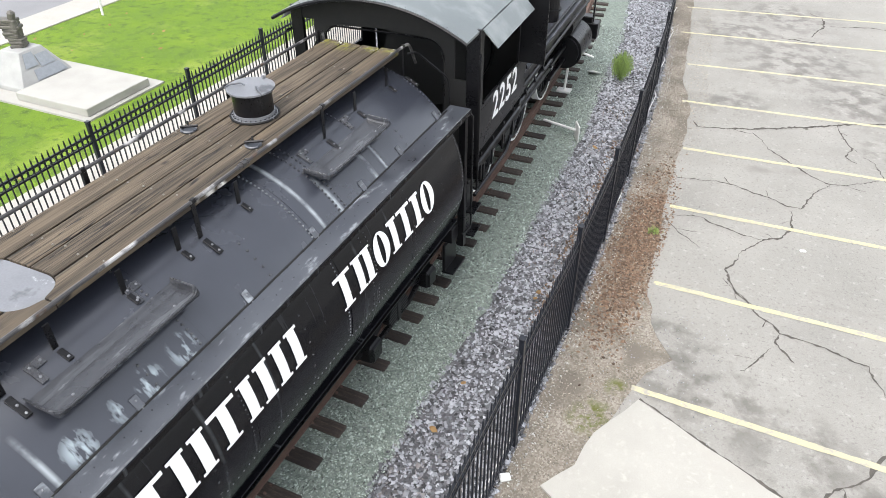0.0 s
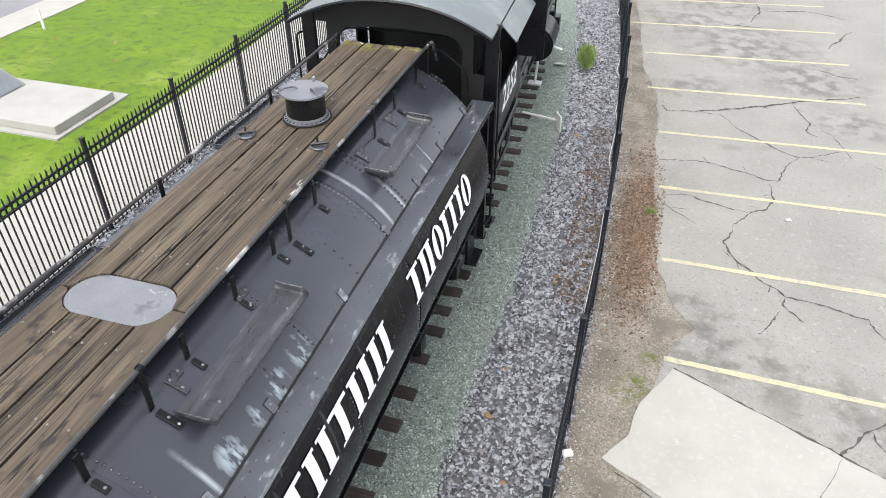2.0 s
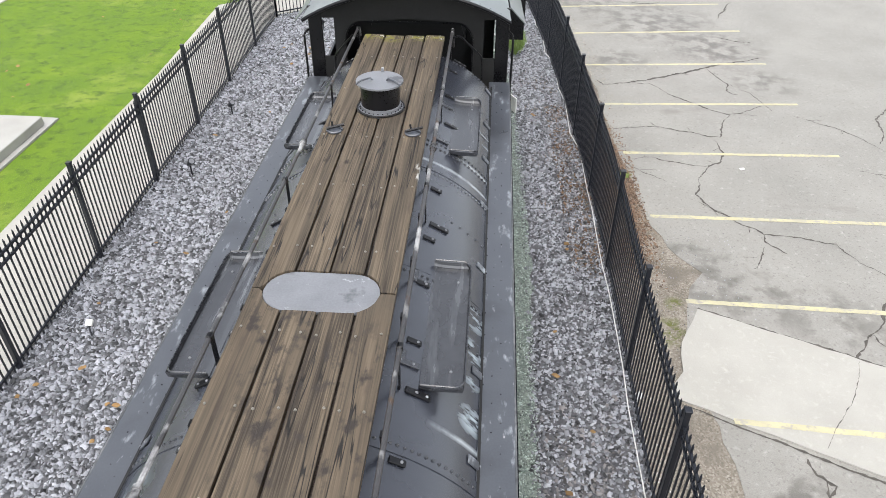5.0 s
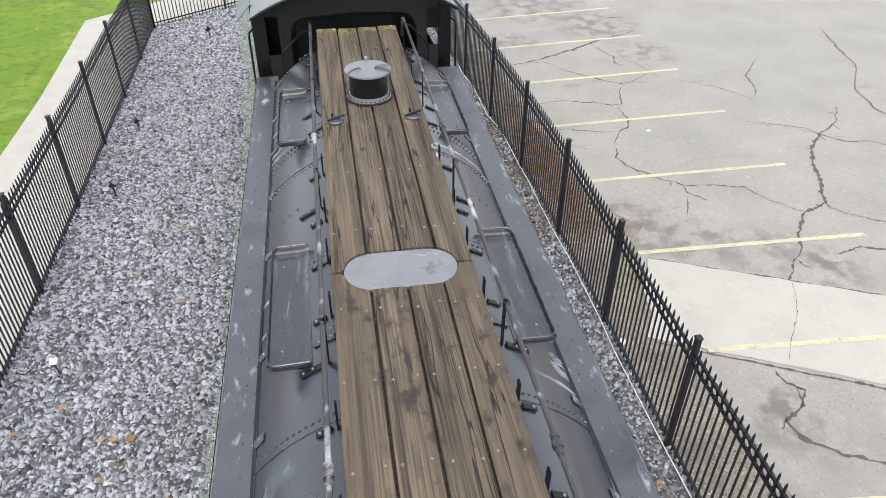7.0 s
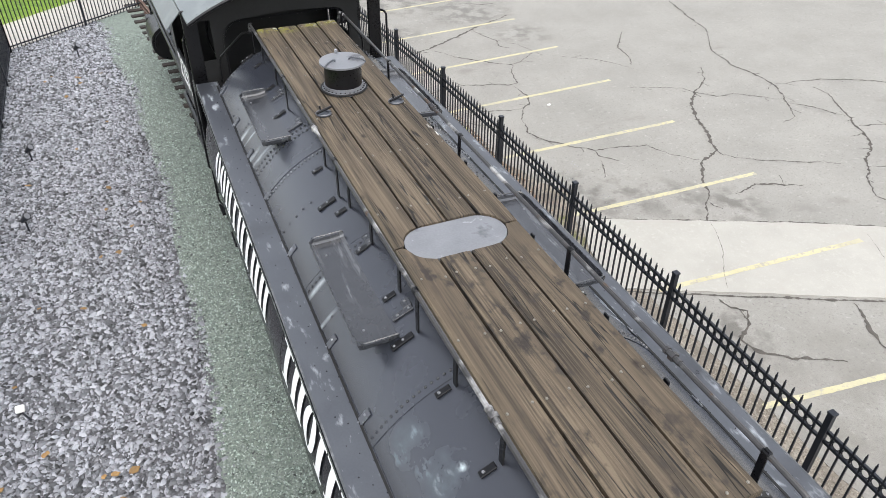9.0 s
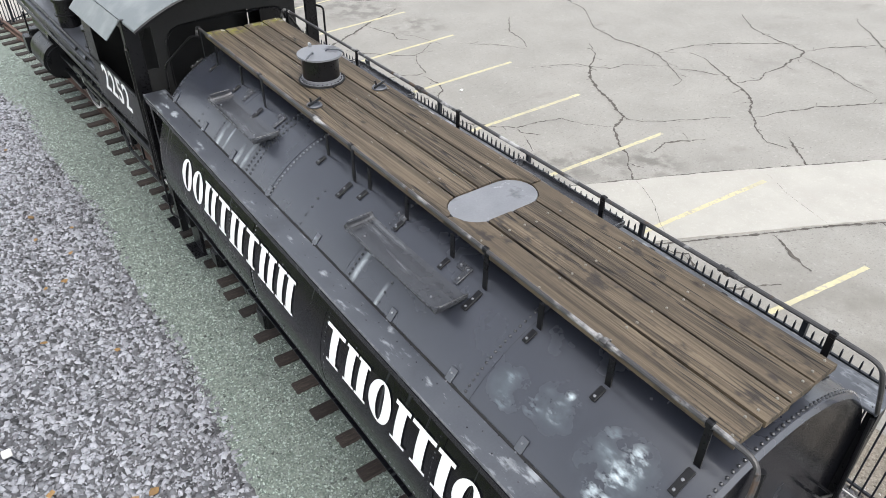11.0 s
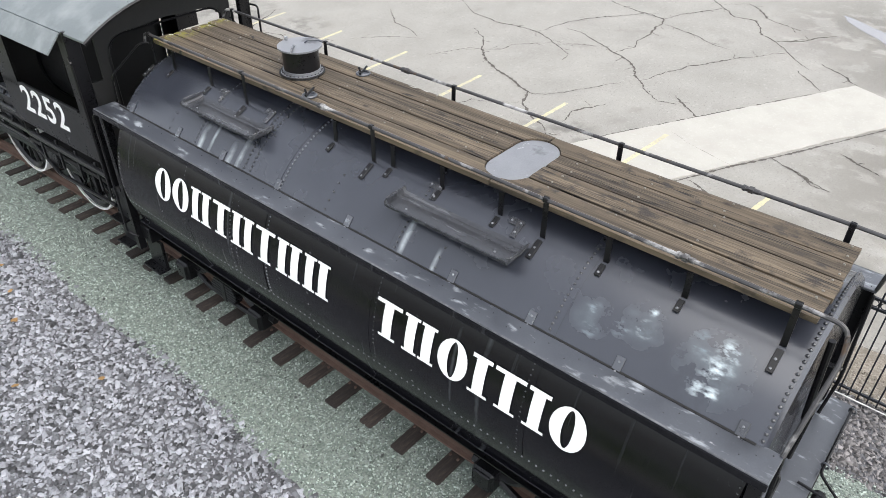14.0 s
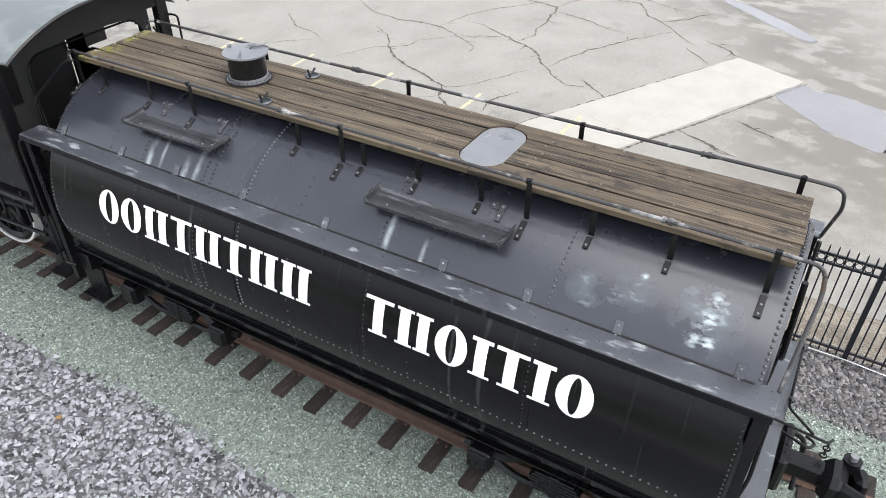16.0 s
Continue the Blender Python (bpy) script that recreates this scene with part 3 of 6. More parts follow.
# ---- parking lines ----
for k in range(-2, 9):
    y = 7.06 + 2.385 * k
    x0 = {0: -0.42, 1: -0.58, 2: -0.75, 3: -0.9, 4: -1.3, 5: -1.55, 6: -2.1}.get(k, -0.3 if k < 0 else -2.3)
    if k == -2:
        x0, y = -0.5, 2.2
    a, b = Vector((x0, y, 0)), Vector((2.76 if k == -2 else 3.78 - 0.02 * k, y + (0.033 * k - 0.02) * 4.3, 0))
    z = 0.034 if k == -1 else 0.016
    d = (b - a).normalized()
    s = Vector((-d.y, d.x, 0)) * 0.05
    bm = B()
    n = 44
    line_rng = random.Random(k + 50)
    ends = [(a.lerp(b, i / n) + s * line_rng.uniform(0.85, 1.1), a.lerp(b, i / n) - s * line_rng.uniform(0.85, 1.1)) for i in range(n + 1)]
    tops = [[bm.verts.new((p.x, p.y, z)) for p in e] for e in ends]
    for p, q in zip(tops, tops[1:]):
        bm.faces.new((p[0], p[1], q[1], q[0]))
    bmesh.ops.recalc_face_normals(bm, faces=bm.faces)
    solid("parking_line", bm, yellow_paint, "faded worn yellow painted parking line", "line marking", group="parking lines")

# ---- iron fences ----
picket_mesh = mesh_of(box(box(B(), (0, 0, 0.86), (0.019, 0.019, 1.66)), (0, 0, 1.705), (0.01, 0.01, 0.03)), "picket", fence_paint)
ring_bm = B()
pipe(ring_bm, arc((0, 0, 0), 0.045, 0, 350, 12), 0.007, 5)
ring_mesh = mesh_of(ring_bm, "ring", fence_paint)
post_mesh = mesh_of(box(box(B(), (0, 0, 0.9), (0.065, 0.065, 1.8), 0.004), (0, 0, 1.81), (0.08, 0.08, 0.03), 0.006), "fence_post", fence_paint)


def fence_run(points, label):
    """One fence: posts at the points, and between them rails, pickets and a band of rings."""
    pts = [Vector((*p, 0)) for p in points]
    fence = thing("fence", label, "fence", pts[0])
    for p in pts:
        part("post", post_mesh, None, fence, "square iron post with flat cap").matrix_basis = Matrix.Translation(p)
    for a, b in zip(pts, pts[1:]):
        d = b - a
        place = Matrix.Translation(a) @ Matrix.Rotation(math.atan2(d.y, d.x), 4, "Z")
        span = d.length
        for z in (0.13, 1.44, 1.58):
            part("rail", box(B(), (span / 2, 0, z), (span - 0.07, 0.03, 0.032)), fence_paint, fence).matrix_basis = place
        n = round(span / 0.113)
        for k in range(1, n):
            part("picket", picket_mesh, None, fence).matrix_basis = place @ Matrix.Translation((span * k / n, 0, 0))
            part("ring", ring_mesh, None, fence).matrix_basis = place @ Matrix.Translation((span * (k + 0.5) / n, 0, 1.51))


east = []
for y in (-6.27, -3.9, -1.53, 0.84, 3.22, 5.52, 7.88, 10.25, 12.6, 14.95, 17.3, 19.6, 21.9, 24.2):
    x = -1.55 - 0.0032 * max(0, y - 8.5) ** 2 - 0.028 * max(0, y - 8.5) - 0.012 * max(0, -y) ** 1.5
    east.append((x, y))
fence_run(east, "black iron picket fence beside the cracked parking lot")
west = [(-9.93 - 0.0165 * (y - 4.9), y) for y in (0.05, 2.47, 4.93, 7.48, 10.0, 12.45, 14.85, 17.3, 19.75)]
fence_run(west, "black iron picket fence beside the green lawn")
nw = Vector((west[-1][0], west[-1][1], 0))
fence_run([west[-1]] + [tuple((nw + Vector((0.79, 0.61, 0)) * 2.42 * k)[:2]) for k in range(1, 7)], "black iron picket fence across the end of the gravel")

# ---- the tender ----
R, ZC, Y0, Y1 = 1.54, 2.04, -0.5, 7.97
tender = thing("tender", "black riveted cylindrical steam locomotive tender with wooden deck", "tender", (XC, 3.75, 0))


def on_tank(y, a, off=0.0):
    """Place and normal on the tank at angle a (degrees from straight up, west negative)."""
    n = Vector((math.sin(radians(a)), 0, math.cos(radians(a))))
    return Vector((XC, y, ZC)) + (R + off) * n, n


bm = B()
ys = [Y0, Y0 + 0.03, 1.3, 3.1, 4.7, 6.3, Y1 - 0.03, Y1]
rr = [R - 0.03, R, R, R + 0.004, R, R + 0.004, R, R - 0.03]
LOW = ZC + R * math.cos(radians(117))  # the flat underside
rings = [[bm.verts.new((XC + r * math.sin(k * math.tau / 72), y, max(LOW, ZC + r * math.cos(k * math.tau / 72)))) for k in range(72)] for y, r in zip(ys, rr)]
for a, b in zip(rings, rings[1:]):
    for k in range(72):
        bm.faces.new((a[k], a[(k + 1) % 72], b[(k + 1) % 72], b[k]))
bm.faces.new(rings[0][::-1])
bm.faces.new(rings[-1])
bmesh.ops.recalc_face_normals(bm, faces=bm.faces)
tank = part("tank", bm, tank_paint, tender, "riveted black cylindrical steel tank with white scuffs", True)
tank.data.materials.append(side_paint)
# faces below the shelf take the paint with shade in its colour
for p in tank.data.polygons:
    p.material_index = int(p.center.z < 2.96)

vf, pale = ([], []), ([], [])
for y in (-0.45, 1.325, 3.1, 5.34, 5.45, 6.4, 7.9):
    rivets(vf, [on_tank(y, a * 2.0, 0.004) for a in range(-30, 31)], 0.0155)
    rivets(vf, [on_tank(y, s * (62 + 2 * a), 0.001) for a in range(20) for s in (-1, 1)], 0.0115)
# pale rivets carry wear and a painted highlight
rivets(pale, [on_tank(4.80, a * 1.8, 0.004) for a in range(-33, 34)], 0.014)
rivets(pale, [on_tank(4.80, s * (61.2 + 1.8 * a), 0.001) for a in range(22) for s in (-1, 1)], 0.0115)
for y in (2.59, 4.10, 6.95):
    for s in (-1, 1):
        rivets(vf, [on_tank(y + 0.004 * (k % 2), s * (34.5 + 3.8 * k)) for k in range(5)] + [on_tank(y, s * (68 + 6 * k), -0.004) for k in range(6)], 0.0165)
for s in (-1, 1):
    rivets(pale, [on_tank(-0.45 + 0.078 * k, s * 101) for k in range(108)], 0.0125)
part("rivets", raw("rivets", *vf, rivet_paint), None, tank, kind="stuff")
part("rivets", raw("rivets", *pale, pale_rivet_paint), None, tank, kind="stuff")
# lapped plate edges beside the seams
for y in (1.26, 3.165, 4.85, 6.33):
    bm = B()
    rings = [[bm.verts.new(on_tank(y + d, -100 + 4 * k, off)[0]) for k in range(51)] for d, off in ((0, -0.01), (0, 0.006), (0.13, 0.006), (0.13, -0.01))]
    for a, b in zip(rings, rings[1:]):
        for k in range(50):
            bm.faces.new((a[k], a[k + 1], b[k + 1], b[k]))
    bmesh.ops.recalc_face_normals(bm, faces=bm.faces)
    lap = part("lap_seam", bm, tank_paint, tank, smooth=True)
    # same lit and shaded colour split as on the tank
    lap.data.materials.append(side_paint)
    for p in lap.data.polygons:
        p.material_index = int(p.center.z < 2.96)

# side shelves
for s in (-1, 1):
    bm = B()
    box(bm, (XC + s * 1.335, 3.83, 2.985), (0.31, 8.88, 0.03), 0.006)
    # thin pale strip: edge scrape and painted highlight together
    edge_strip = box(B(), (XC + s * 1.482, 3.83, 2.9985), (0.016, 8.86, 0.008), 0.003)
    shelf = part("side_shelf", bm, shelf_paint, tender, "flat chalky black steel side shelf with bare scuffs")
    # shelf side in the darker paint, shade put into its colour
    part("shelf_lip", box(B(), (XC + s * 1.4935, 3.83, 2.957), (0.012, 8.88, 0.07), 0.003), side_paint, shelf, "black painted edge of the shelf")
    part("worn_lit_edge", edge_strip, worn_lit_edge, shelf, "shelf edge worn to grey steel, with a painted highlight")
    part("seal_strip", box(B(), (XC + s * 1.217, 3.83, 3.001), (0.02, 8.5, 0.01)), void_mat, shelf, "dark open joint along the tank")
    vf = ([], [])
    rivets(vf, [((XC + s * (1.23 + 0.14 * (k % 3) / 2), -0.55 + 0.095 * k, 3.0), (0, 0, 1)) for k in range(92)], 0.007)
    part("rivets", raw("rivets", *vf, rivet_paint), None, shelf, kind="stuff")

# deck of planks with a rounded gap for the oval hatch
deck = part("deck", box(B(), (XC, 3.78, 3.66), (0.9, 8.3, 0.06)), tie_wood, tender, "weathered brown timber plank deck")
plank_rng = random.Random(7)
HX, HY, HR = XC - 0.03, 2.47, 0.235


def oval_half(x):
    """Half depth of the oval gap at x."""
    u = abs(x - HX) - 0.215
    return HR if u < 0 else (math.sqrt(HR * HR - u * u) if u < HR else 0.0)


def plank(x0, x1, y0, y1, cut0=False, cut1=False):
    n = 9
    bm = B()
    zt, zb = 3.75 + plank_rng.uniform(-0.006, 0.006), 3.69
    rows = []
    sag0, sag1 = plank_rng.uniform(-0.012, 0.012), plank_rng.uniform(-0.012, 0.012)
    for k in range(n + 1):
        x = x0 + (x1 - x0) * k / n
        ya = HY + oval_half(x) + 0.006 if cut0 else y0 + sag0
        yb = HY - oval_half(x) - 0.006 if cut1 else y1 + sag1
        e = 0.006 if k in (0, n) else 0.0
        rows.append([bm.verts.new((x, y, z)) for y, z in ((ya, zt - e), (yb, zt - e), (yb, zb), (ya, zb))])
    for a, b in zip(rows, rows[1:]):
        for k in range(4):
            bm.faces.new((a[k], a[(k + 1) % 4], b[(k + 1) % 4], b[k]))
    bm.faces.new(rows[0][::-1])
    bm.faces.new(rows[-1])
    bmesh.ops.recalc_face_normals(bm, faces=bm.faces)
    part("plank", bm, plank_wood, deck)


edges = [XC - 0.58, XC - 0.285, XC - 0.01, XC + 0.27, XC + 0.55]
for k in range(4):
    x0, x1 = edges[k] + 0.011, edges[k + 1] - 0.011
    plank(x0, x1, HY, 8.02, cut0=True)
    plank(x0, x1, -0.42, HY, cut1=True)
vf = ([], [])
for y in (-0.35, 0.62, 1.3, 2.0, 3.0, 4.0, 5.0, 6.2, 7.2, 7.9):
    rivets(vf, [((edges[k] + f * (edges[k + 1] - edges[k]) + plank_rng.uniform(-0.015, 0.015), y + plank_rng.uniform(-0.03, 0.03), 3.752), (0, 0, 1)) for k in range(4) for f in (0.2, 0.8)], 0.0115)
part("bolt_head", raw("bolt_head", *vf, bolt_metal), None, deck, "pale worn bolt heads", kind="stuff")

# oval hatch plate
bm = B()
pts = []
for sx in (1, -1):
    for k in range(13):
        a = radians(-90 + 15 * k) if sx > 0 else radians(90 + 15 * k)
        pts.append((HX + sx * 0.215 + (HR - 0.004) * math.cos(a), HY + (HR - 0.004) * math.sin(a), 3.703))
plate(bm, pts, 0.03)
hatch = part("oval_hatch", bm, grey_metal, tender, "oval grey steel hatch plate let into the deck")
vf = ([], [])
rivets(vf, [((p[0] * 0.9 + HX * 0.1, p[1] * 0.84 + HY * 0.16, 3.704), (0, 0, 1)) for p in pts[::3]], 0.008)
part("bolt_head", raw("bolt_head", *vf, grey_metal), None, hatch)
part("slot", box(B(), (-4.76, 2.61, 3.704), (0.1, 0.035, 0.008), 0.002), void_mat, hatch)

# manhole with lid
MX, MY = XC - 0.02, 5.68
manhole = part("manhole", rod(B(), (MX, MY, 3.72), (MX, MY, 4.06), 0.215, 32), black_paint, tender, "round black manhole collar", True)
part("base_ring", rod(rod(B(), (MX, MY, 3.74), (MX, MY, 3.772), 0.25, 36), (MX, MY, 3.77), (MX, MY, 3.81), 0.226, 36), grey_metal, manhole, "grey steel base ring", True)
part("rope", pipe(B(), arc((MX, MY, 3.765), 0.262, 0, 352, 40, (1, 0, 0), (0, 1, 0)), 0.012, 6), void_mat, manhole)
lid = part("lid", rod(B(), (MX, MY, 4.06), (MX, MY, 4.08), 0.26, 36), grey_metal, manhole, "grey steel lid with two handles", True)
for s in (-1, 1):
    part("handle", pipe(B(), round_off([(MX + s * 0.24, MY - 0.12, 4.07), (MX + s * 0.2, MY - 0.11, 4.11), (MX + s * 0.1, MY - 0.02, 4.11), (MX + s * 0.08, MY + 0.0, 4.08)], 0.03), 0.011, 6), shelf_paint, lid)
part("lug", box(B(), (MX, MY + 0.24, 4.09), (0.03, 0.05, 0.07), 0.006), grey_metal, lid)
vf = ([], [])
rivets(vf, [((MX + 0.233 * math.cos(a * math.tau / 28), MY + 0.233 * math.sin(a * math.tau / 28), 3.778), (0, 0, 1)) for a in range(28)], 0.01)
part("rivets", raw("rivets", *vf, black_paint), None, manhole, kind="stuff")

# two valve heads in the deck
for vx in (XC - 0.43, XC + 0.40):
    valve = part("valve", pipe(rod(B(), (vx, 5.08, 3.74), (vx, 5.08, 3.758), 0.075, 20), arc((vx, 5.08, 3.765), 0.075, 0, 340, 16, (1, 0, 0), (0, 1, 0)), 0.014, 6), shelf_paint, tender, "rusty black valve ring let into the deck")
    part("lever", pipe(pipe(B(), [(vx - 0.08, 5.05, 3.79), (vx + 0.1, 5.12, 3.81)], 0.014, 6), [(vx - 0.02, 5.1, 3.78), (vx - 0.03, 5.12, 3.84)], 0.012, 6), black_paint, valve)

# deck rails on bracket posts
POSTS = (-0.28, 1.81, 3.89, 6.0, 7.95)
def bolts(places, r, parent):
    """One worn bolt head at each place (point, normal)."""
    for place in places:
        vf = ([], [])
        rivets(vf, [place], r)
        part("bolt", raw("bolt", *vf, grey_metal), None, parent)


for s in (-1, 1):
    x = XC + s * 0.65
    run = [(x, 8.1, 3.7), (x, 8.06, 3.83), (x, 7.95, 3.845)] if s < 0 else [(x, 8.3, 3.5), (x, 8.12, 3.83), (x, 7.95, 3.845)]
    run += [(x, y, 3.845) for y in (6.0, 3.89, 1.81, -0.28)]
    run += [(x, -0.62, 3.835), (x + s * 0.06, -0.66, 3.62), (XC + s * 1.2, -0.6, 3.0)]
    rail = part("deck_rail", pipe(B(), round_off(run, 0.1), 0.0185, 8), rail_paint, tender, "thin worn black pipe rail", True)
    for y in (0.55, 4.6):
        part("coupling", rod(rod(rod(B(), (x, y - 0.07, 3.845), (x, y + 0.07, 3.845), 0.024, 10), (x, y - 0.02, 3.845), (x, y + 0.02, 3.845), 0.036, 6), (x, y + 0.05, 3.845), (x, y + 0.075, 3.845), 0.03, 8), rail_paint, rail, "worn pipe coupling")
    for y in POSTS:
        foot, n = on_tank(y, s * 28.5)
        bm = B()
        box(bm, (x - s * 0.012, y, 3.66), (0.012, 0.05, 0.42))
        box(bm, (x, y, 3.845), (0.045, 0.055, 0.05), 0.008)
        box(bm, on_tank(y, s * 29.5, 0.012)[0], (0.2, 0.055, 0.02), 0.004, Matrix.Rotation(radians(s * 29), 4, "Y"))
        post = part("rail_post", bm, black_paint, rail)
        bolts([(on_tank(y, s * a, 0.022)[0], n) for a in (29, 32)], 0.014, post)
    # short brackets that carry the planks
    for y in (0.5, 1.2, 2.3, 3.0, 4.5, 3.65, 6.75, 7.55):
        low, n = on_tank(y, s * 26.5, 0.012)
        bm = B()
        box(bm, low, (0.12, 0.05, 0.018), 0.004, Matrix.Rotation(radians(s * 26), 4, "Y"))
        box(bm, (XC + s * 0.6, y, 3.57), (0.014, 0.05, 0.25))
        bracket = part("deck_bracket", bm, black_paint, tender)
        bolts([(on_tank(y, s * 27.5, 0.022)[0], n)], 0.014, bracket)
    # clips along the shelf
    for y in (-0.3, 0.69, 1.52, 2.38, 3.75, 4.85, 5.85, 6.75, 7.8):
        a = s * 50.5
        clip = part("shelf_clip", box(B(), on_tank(y, a, 0.008)[0], (0.17, 0.075, 0.014), 0.005, Matrix.Rotation(radians(a), 4, "Y")), shelf_paint, tender, "small bolted steel clip")
        bolts([on_tank(y, s * (49 + 3 * k), 0.016) for k in (0, 1)], 0.012, clip)
    # step trays
    for ya, yb in ((1.87, 3.32), (5.36, 6.74)):
        xi = XC + s * 0.765
        section = ((0.0, -0.012), (0.05, -0.026), (0.10, -0.032), (0.20, -0.036), (0.27, -0.038), (0.312, -0.034), (0.325, 0.004))
        runs = ((ya - 0.012, 0.05), (ya - 0.006, 0.02), (ya + 0.006, 0.0), (ya + 0.2, 0.0), ((ya + yb) / 2, -0.003), (yb - 0.2, 0.0), (yb - 0.006, 0.0), (yb + 0.006, 0.02), (yb + 0.012, 0.05))
        bm = B()
        layers = []
        for down in (0.0, 0.008):
            layers.append([[bm.verts.new((xi + s * (u if k in range(2, 7) or u < 0.2 else u - 0.03 * (u - 0.2) / 0.125), y, 3.395 + v + up - down)) for u, v in section] for k, (y, up) in enumerate(runs)])
        m, q = len(runs), len(section)
        for top in layers:
            for a in range(m - 1):
                for b in range(q - 1):
                    bm.faces.new((top[a][b], top[a + 1][b], top[a + 1][b + 1], top[a][b + 1]))
        rim = [(a, 0) for a in range(m)] + [(m - 1, b) for b in range(1, q)] + [(a, q - 1) for a in range(m - 2, -1, -1)] + [(0, b) for b in range(q - 2, 0, -1)]
        for (a, b), (c, d) in zip(rim, rim[1:] + rim[:1]):
            bm.faces.new((layers[0][a][b], layers[0][c][d], layers[1][c][d], layers[1][a][b]))
        bmesh.ops.recalc_face_normals(bm, faces=bm.faces)
        tray = part("step_tray", bm, tray_paint, tender, "shallow black steel step tray with upturned ends")
        edge_pts = [(xi + s * 0.29, ya - 0.012, 3.425), (xi + s * 0.326, ya + 0.06, 3.40), (xi + s * 0.326, yb - 0.06, 3.40), (xi + s * 0.29, yb + 0.012, 3.425)]
        part("rolled_edge", pipe(B(), round_off([(xi + s * 0.01, ya - 0.012, 3.435), *edge_pts, (xi + s * 0.01, yb + 0.012, 3.435)], 0.05), 0.007, 6), rivet_paint, tray)
        bolts([((xi + s * 0.22, y, 3.36), (0, 0, 1)) for y in (ya + 0.2, yb - 0.2)], 0.013, tray)
        for y in (ya + 0.19, yb - 0.3):
            arm = part("tray_bracket", box(B(), on_tank(y, s * 25.5, 0.012)[0], (0.19, 0.055, 0.016), 0.003, Matrix.Rotation(radians(s * 25.5), 4, "Y")), rivet_paint, tray)
            bolts([on_tank(y, s * e, 0.02) for e in (23.2, 27.0)], 0.014, arm)
            lug = part("tray_bracket", box(B(), on_tank(y + 0.075, s * 23.2, 0.011)[0], (0.075, 0.09, 0.014), 0.003, Matrix.Rotation(radians(s * 23.2), 4, "Y")), rivet_paint, tray)
            bolts([on_tank(y + 0.095, s * 23.2, 0.018)], 0.014, lug)


# white lettering, kept as plain bars and rings
def tank_patch(bm, s, u0, u1, v0, v1, lean=0.0):
    """A painted bar on the side of the tank: u runs along it, v up it."""
    n = 6
    rows = []
    for k in range(n + 1):
        v = v0 + (v1 - v0) * k / n
        a = 90 - math.degrees((v - ZC) / R)
        rows.append([bm.verts.new(on_tank(u + lean * (v - v0), s * a, 0.0125)[0]) for u in (u0, u1)])
    for p, q in zip(rows, rows[1:]):
        bm.faces.new((p[0], p[1], q[1], q[0]))


def tank_ring(bm, s, u0, u1, v0, v1, thick, thin):
    n = 28
    rows = []
    for k in range(n):
        a = k * math.tau / n
        for_ring = []
        for du, dv in ((0, 0), (thick, thin)):
            u = (u0 + u1) / 2 + ((u1 - u0) / 2 - du) * math.cos(a)
            v = (v0 + v1) / 2 + ((v1 - v0) / 2 - dv) * math.sin(a)
            for_ring.append(bm.verts.new(on_tank(u, s * (90 - math.degrees((v - ZC) / R)), 0.0125)[0]))
        rows.append(for_ring)
    for k in range(n):
        bm.faces.new((rows[k][0], rows[(k + 1) % n][0], rows[(k + 1) % n][1], rows[k][1]))


V0, V1 = 2.205, 2.612
WIDTHS = {"o": 0.95, "H": 1.1, "b": 0.9, "i": 0.6}
for s in (-1, 1):
    spans = ((7.02, 3.74), (3.1, 0.68)) if s < 0 else ((0.52, 4.02), (4.66, 7.02))
    for run, (ua, ub) in zip(("ooHbHbHH", "bHoibio"), spans):
        pos, unit = ua, (ub - ua) / sum(WIDTHS[c] for c in run)
        for c in run:
            w = WIDTHS[c] * unit
            lo, hi = sorted((pos + 0.05 * w, pos + 0.95 * w))
            pos += w
            bm = B()
            if c == "o":
                tank_ring(bm, s, lo, hi, V0 - 0.012, V1 + 0.012, 0.12, 0.026)
            elif c == "H":
                for u0, u1 in ((lo, lo + 0.19), (hi - 0.19, hi)):
                    tank_patch(bm, s, u0 + 0.035, u1 - 0.035, V0 + 0.03, V1 - 0.03)
                    tank_patch(bm, s, u0, u1, V0, V0 + 0.03)
                    tank_patch(bm, s, u0, u1, V1 - 0.03, V1)
            else:
                mid = (lo + hi) / 2
                tank_patch(bm, s, mid - 0.06, mid + 0.06, V0 + 0.03, V1 - 0.04)
                tank_patch(bm, s, mid - 0.11, mid + 0.11, V0, V0 + 0.03)
                tank_patch(bm, s, lo, hi, V1 - 0.04, V1)
            part("lettering_bar", bm, white_paint, tender, "white painted lettering kept as plain shapes")

# underframe, end sill, trucks
for s in (-1, 1):
    part("side_sill", box(box(B(), (XC + s * 1.02, 3.75, 0.92), (0.1, 8.7, 0.26), 0.01), (XC + s * 1.1, 3.75, 0.82), (0.16, 8.7, 0.02)), black_paint, tender)
for s in (-1, 1):
    bm = B()
    plate(bm, [(XC + s * 1.38, Y0 + 0.05, LOW + 0.02), (XC + s * 1.38, Y1 - 0.05, LOW + 0.02), (XC + s * 1.2, Y1 - 0.05, 0.98), (XC + s * 1.2, Y0 + 0.05, 0.98)], 0.012)
    box(bm, (XC + s * 1.395, 3.75, LOW - 0.01), (0.07, 8.46, 0.016), 0.003)
    part("skirt_plate", bm, side_paint, tender, "black steel skirt plate under the tank")
part("centre_sill", box(B(), (XC, 3.75, 0.85), (0.5, 8.9, 0.3), 0.01), black_paint, tender)
part("end_platform", box(B(), (XC, -0.66, 1.42), (2.9, 0.36, 0.03), 0.006), shelf_paint, tender, "grey-black steel end platform")
part("end_sill", box(B(), (XC, -0.82, 1.2), (2.8, 0.06, 0.42), 0.01), black_paint, tender, "black steel end sill")
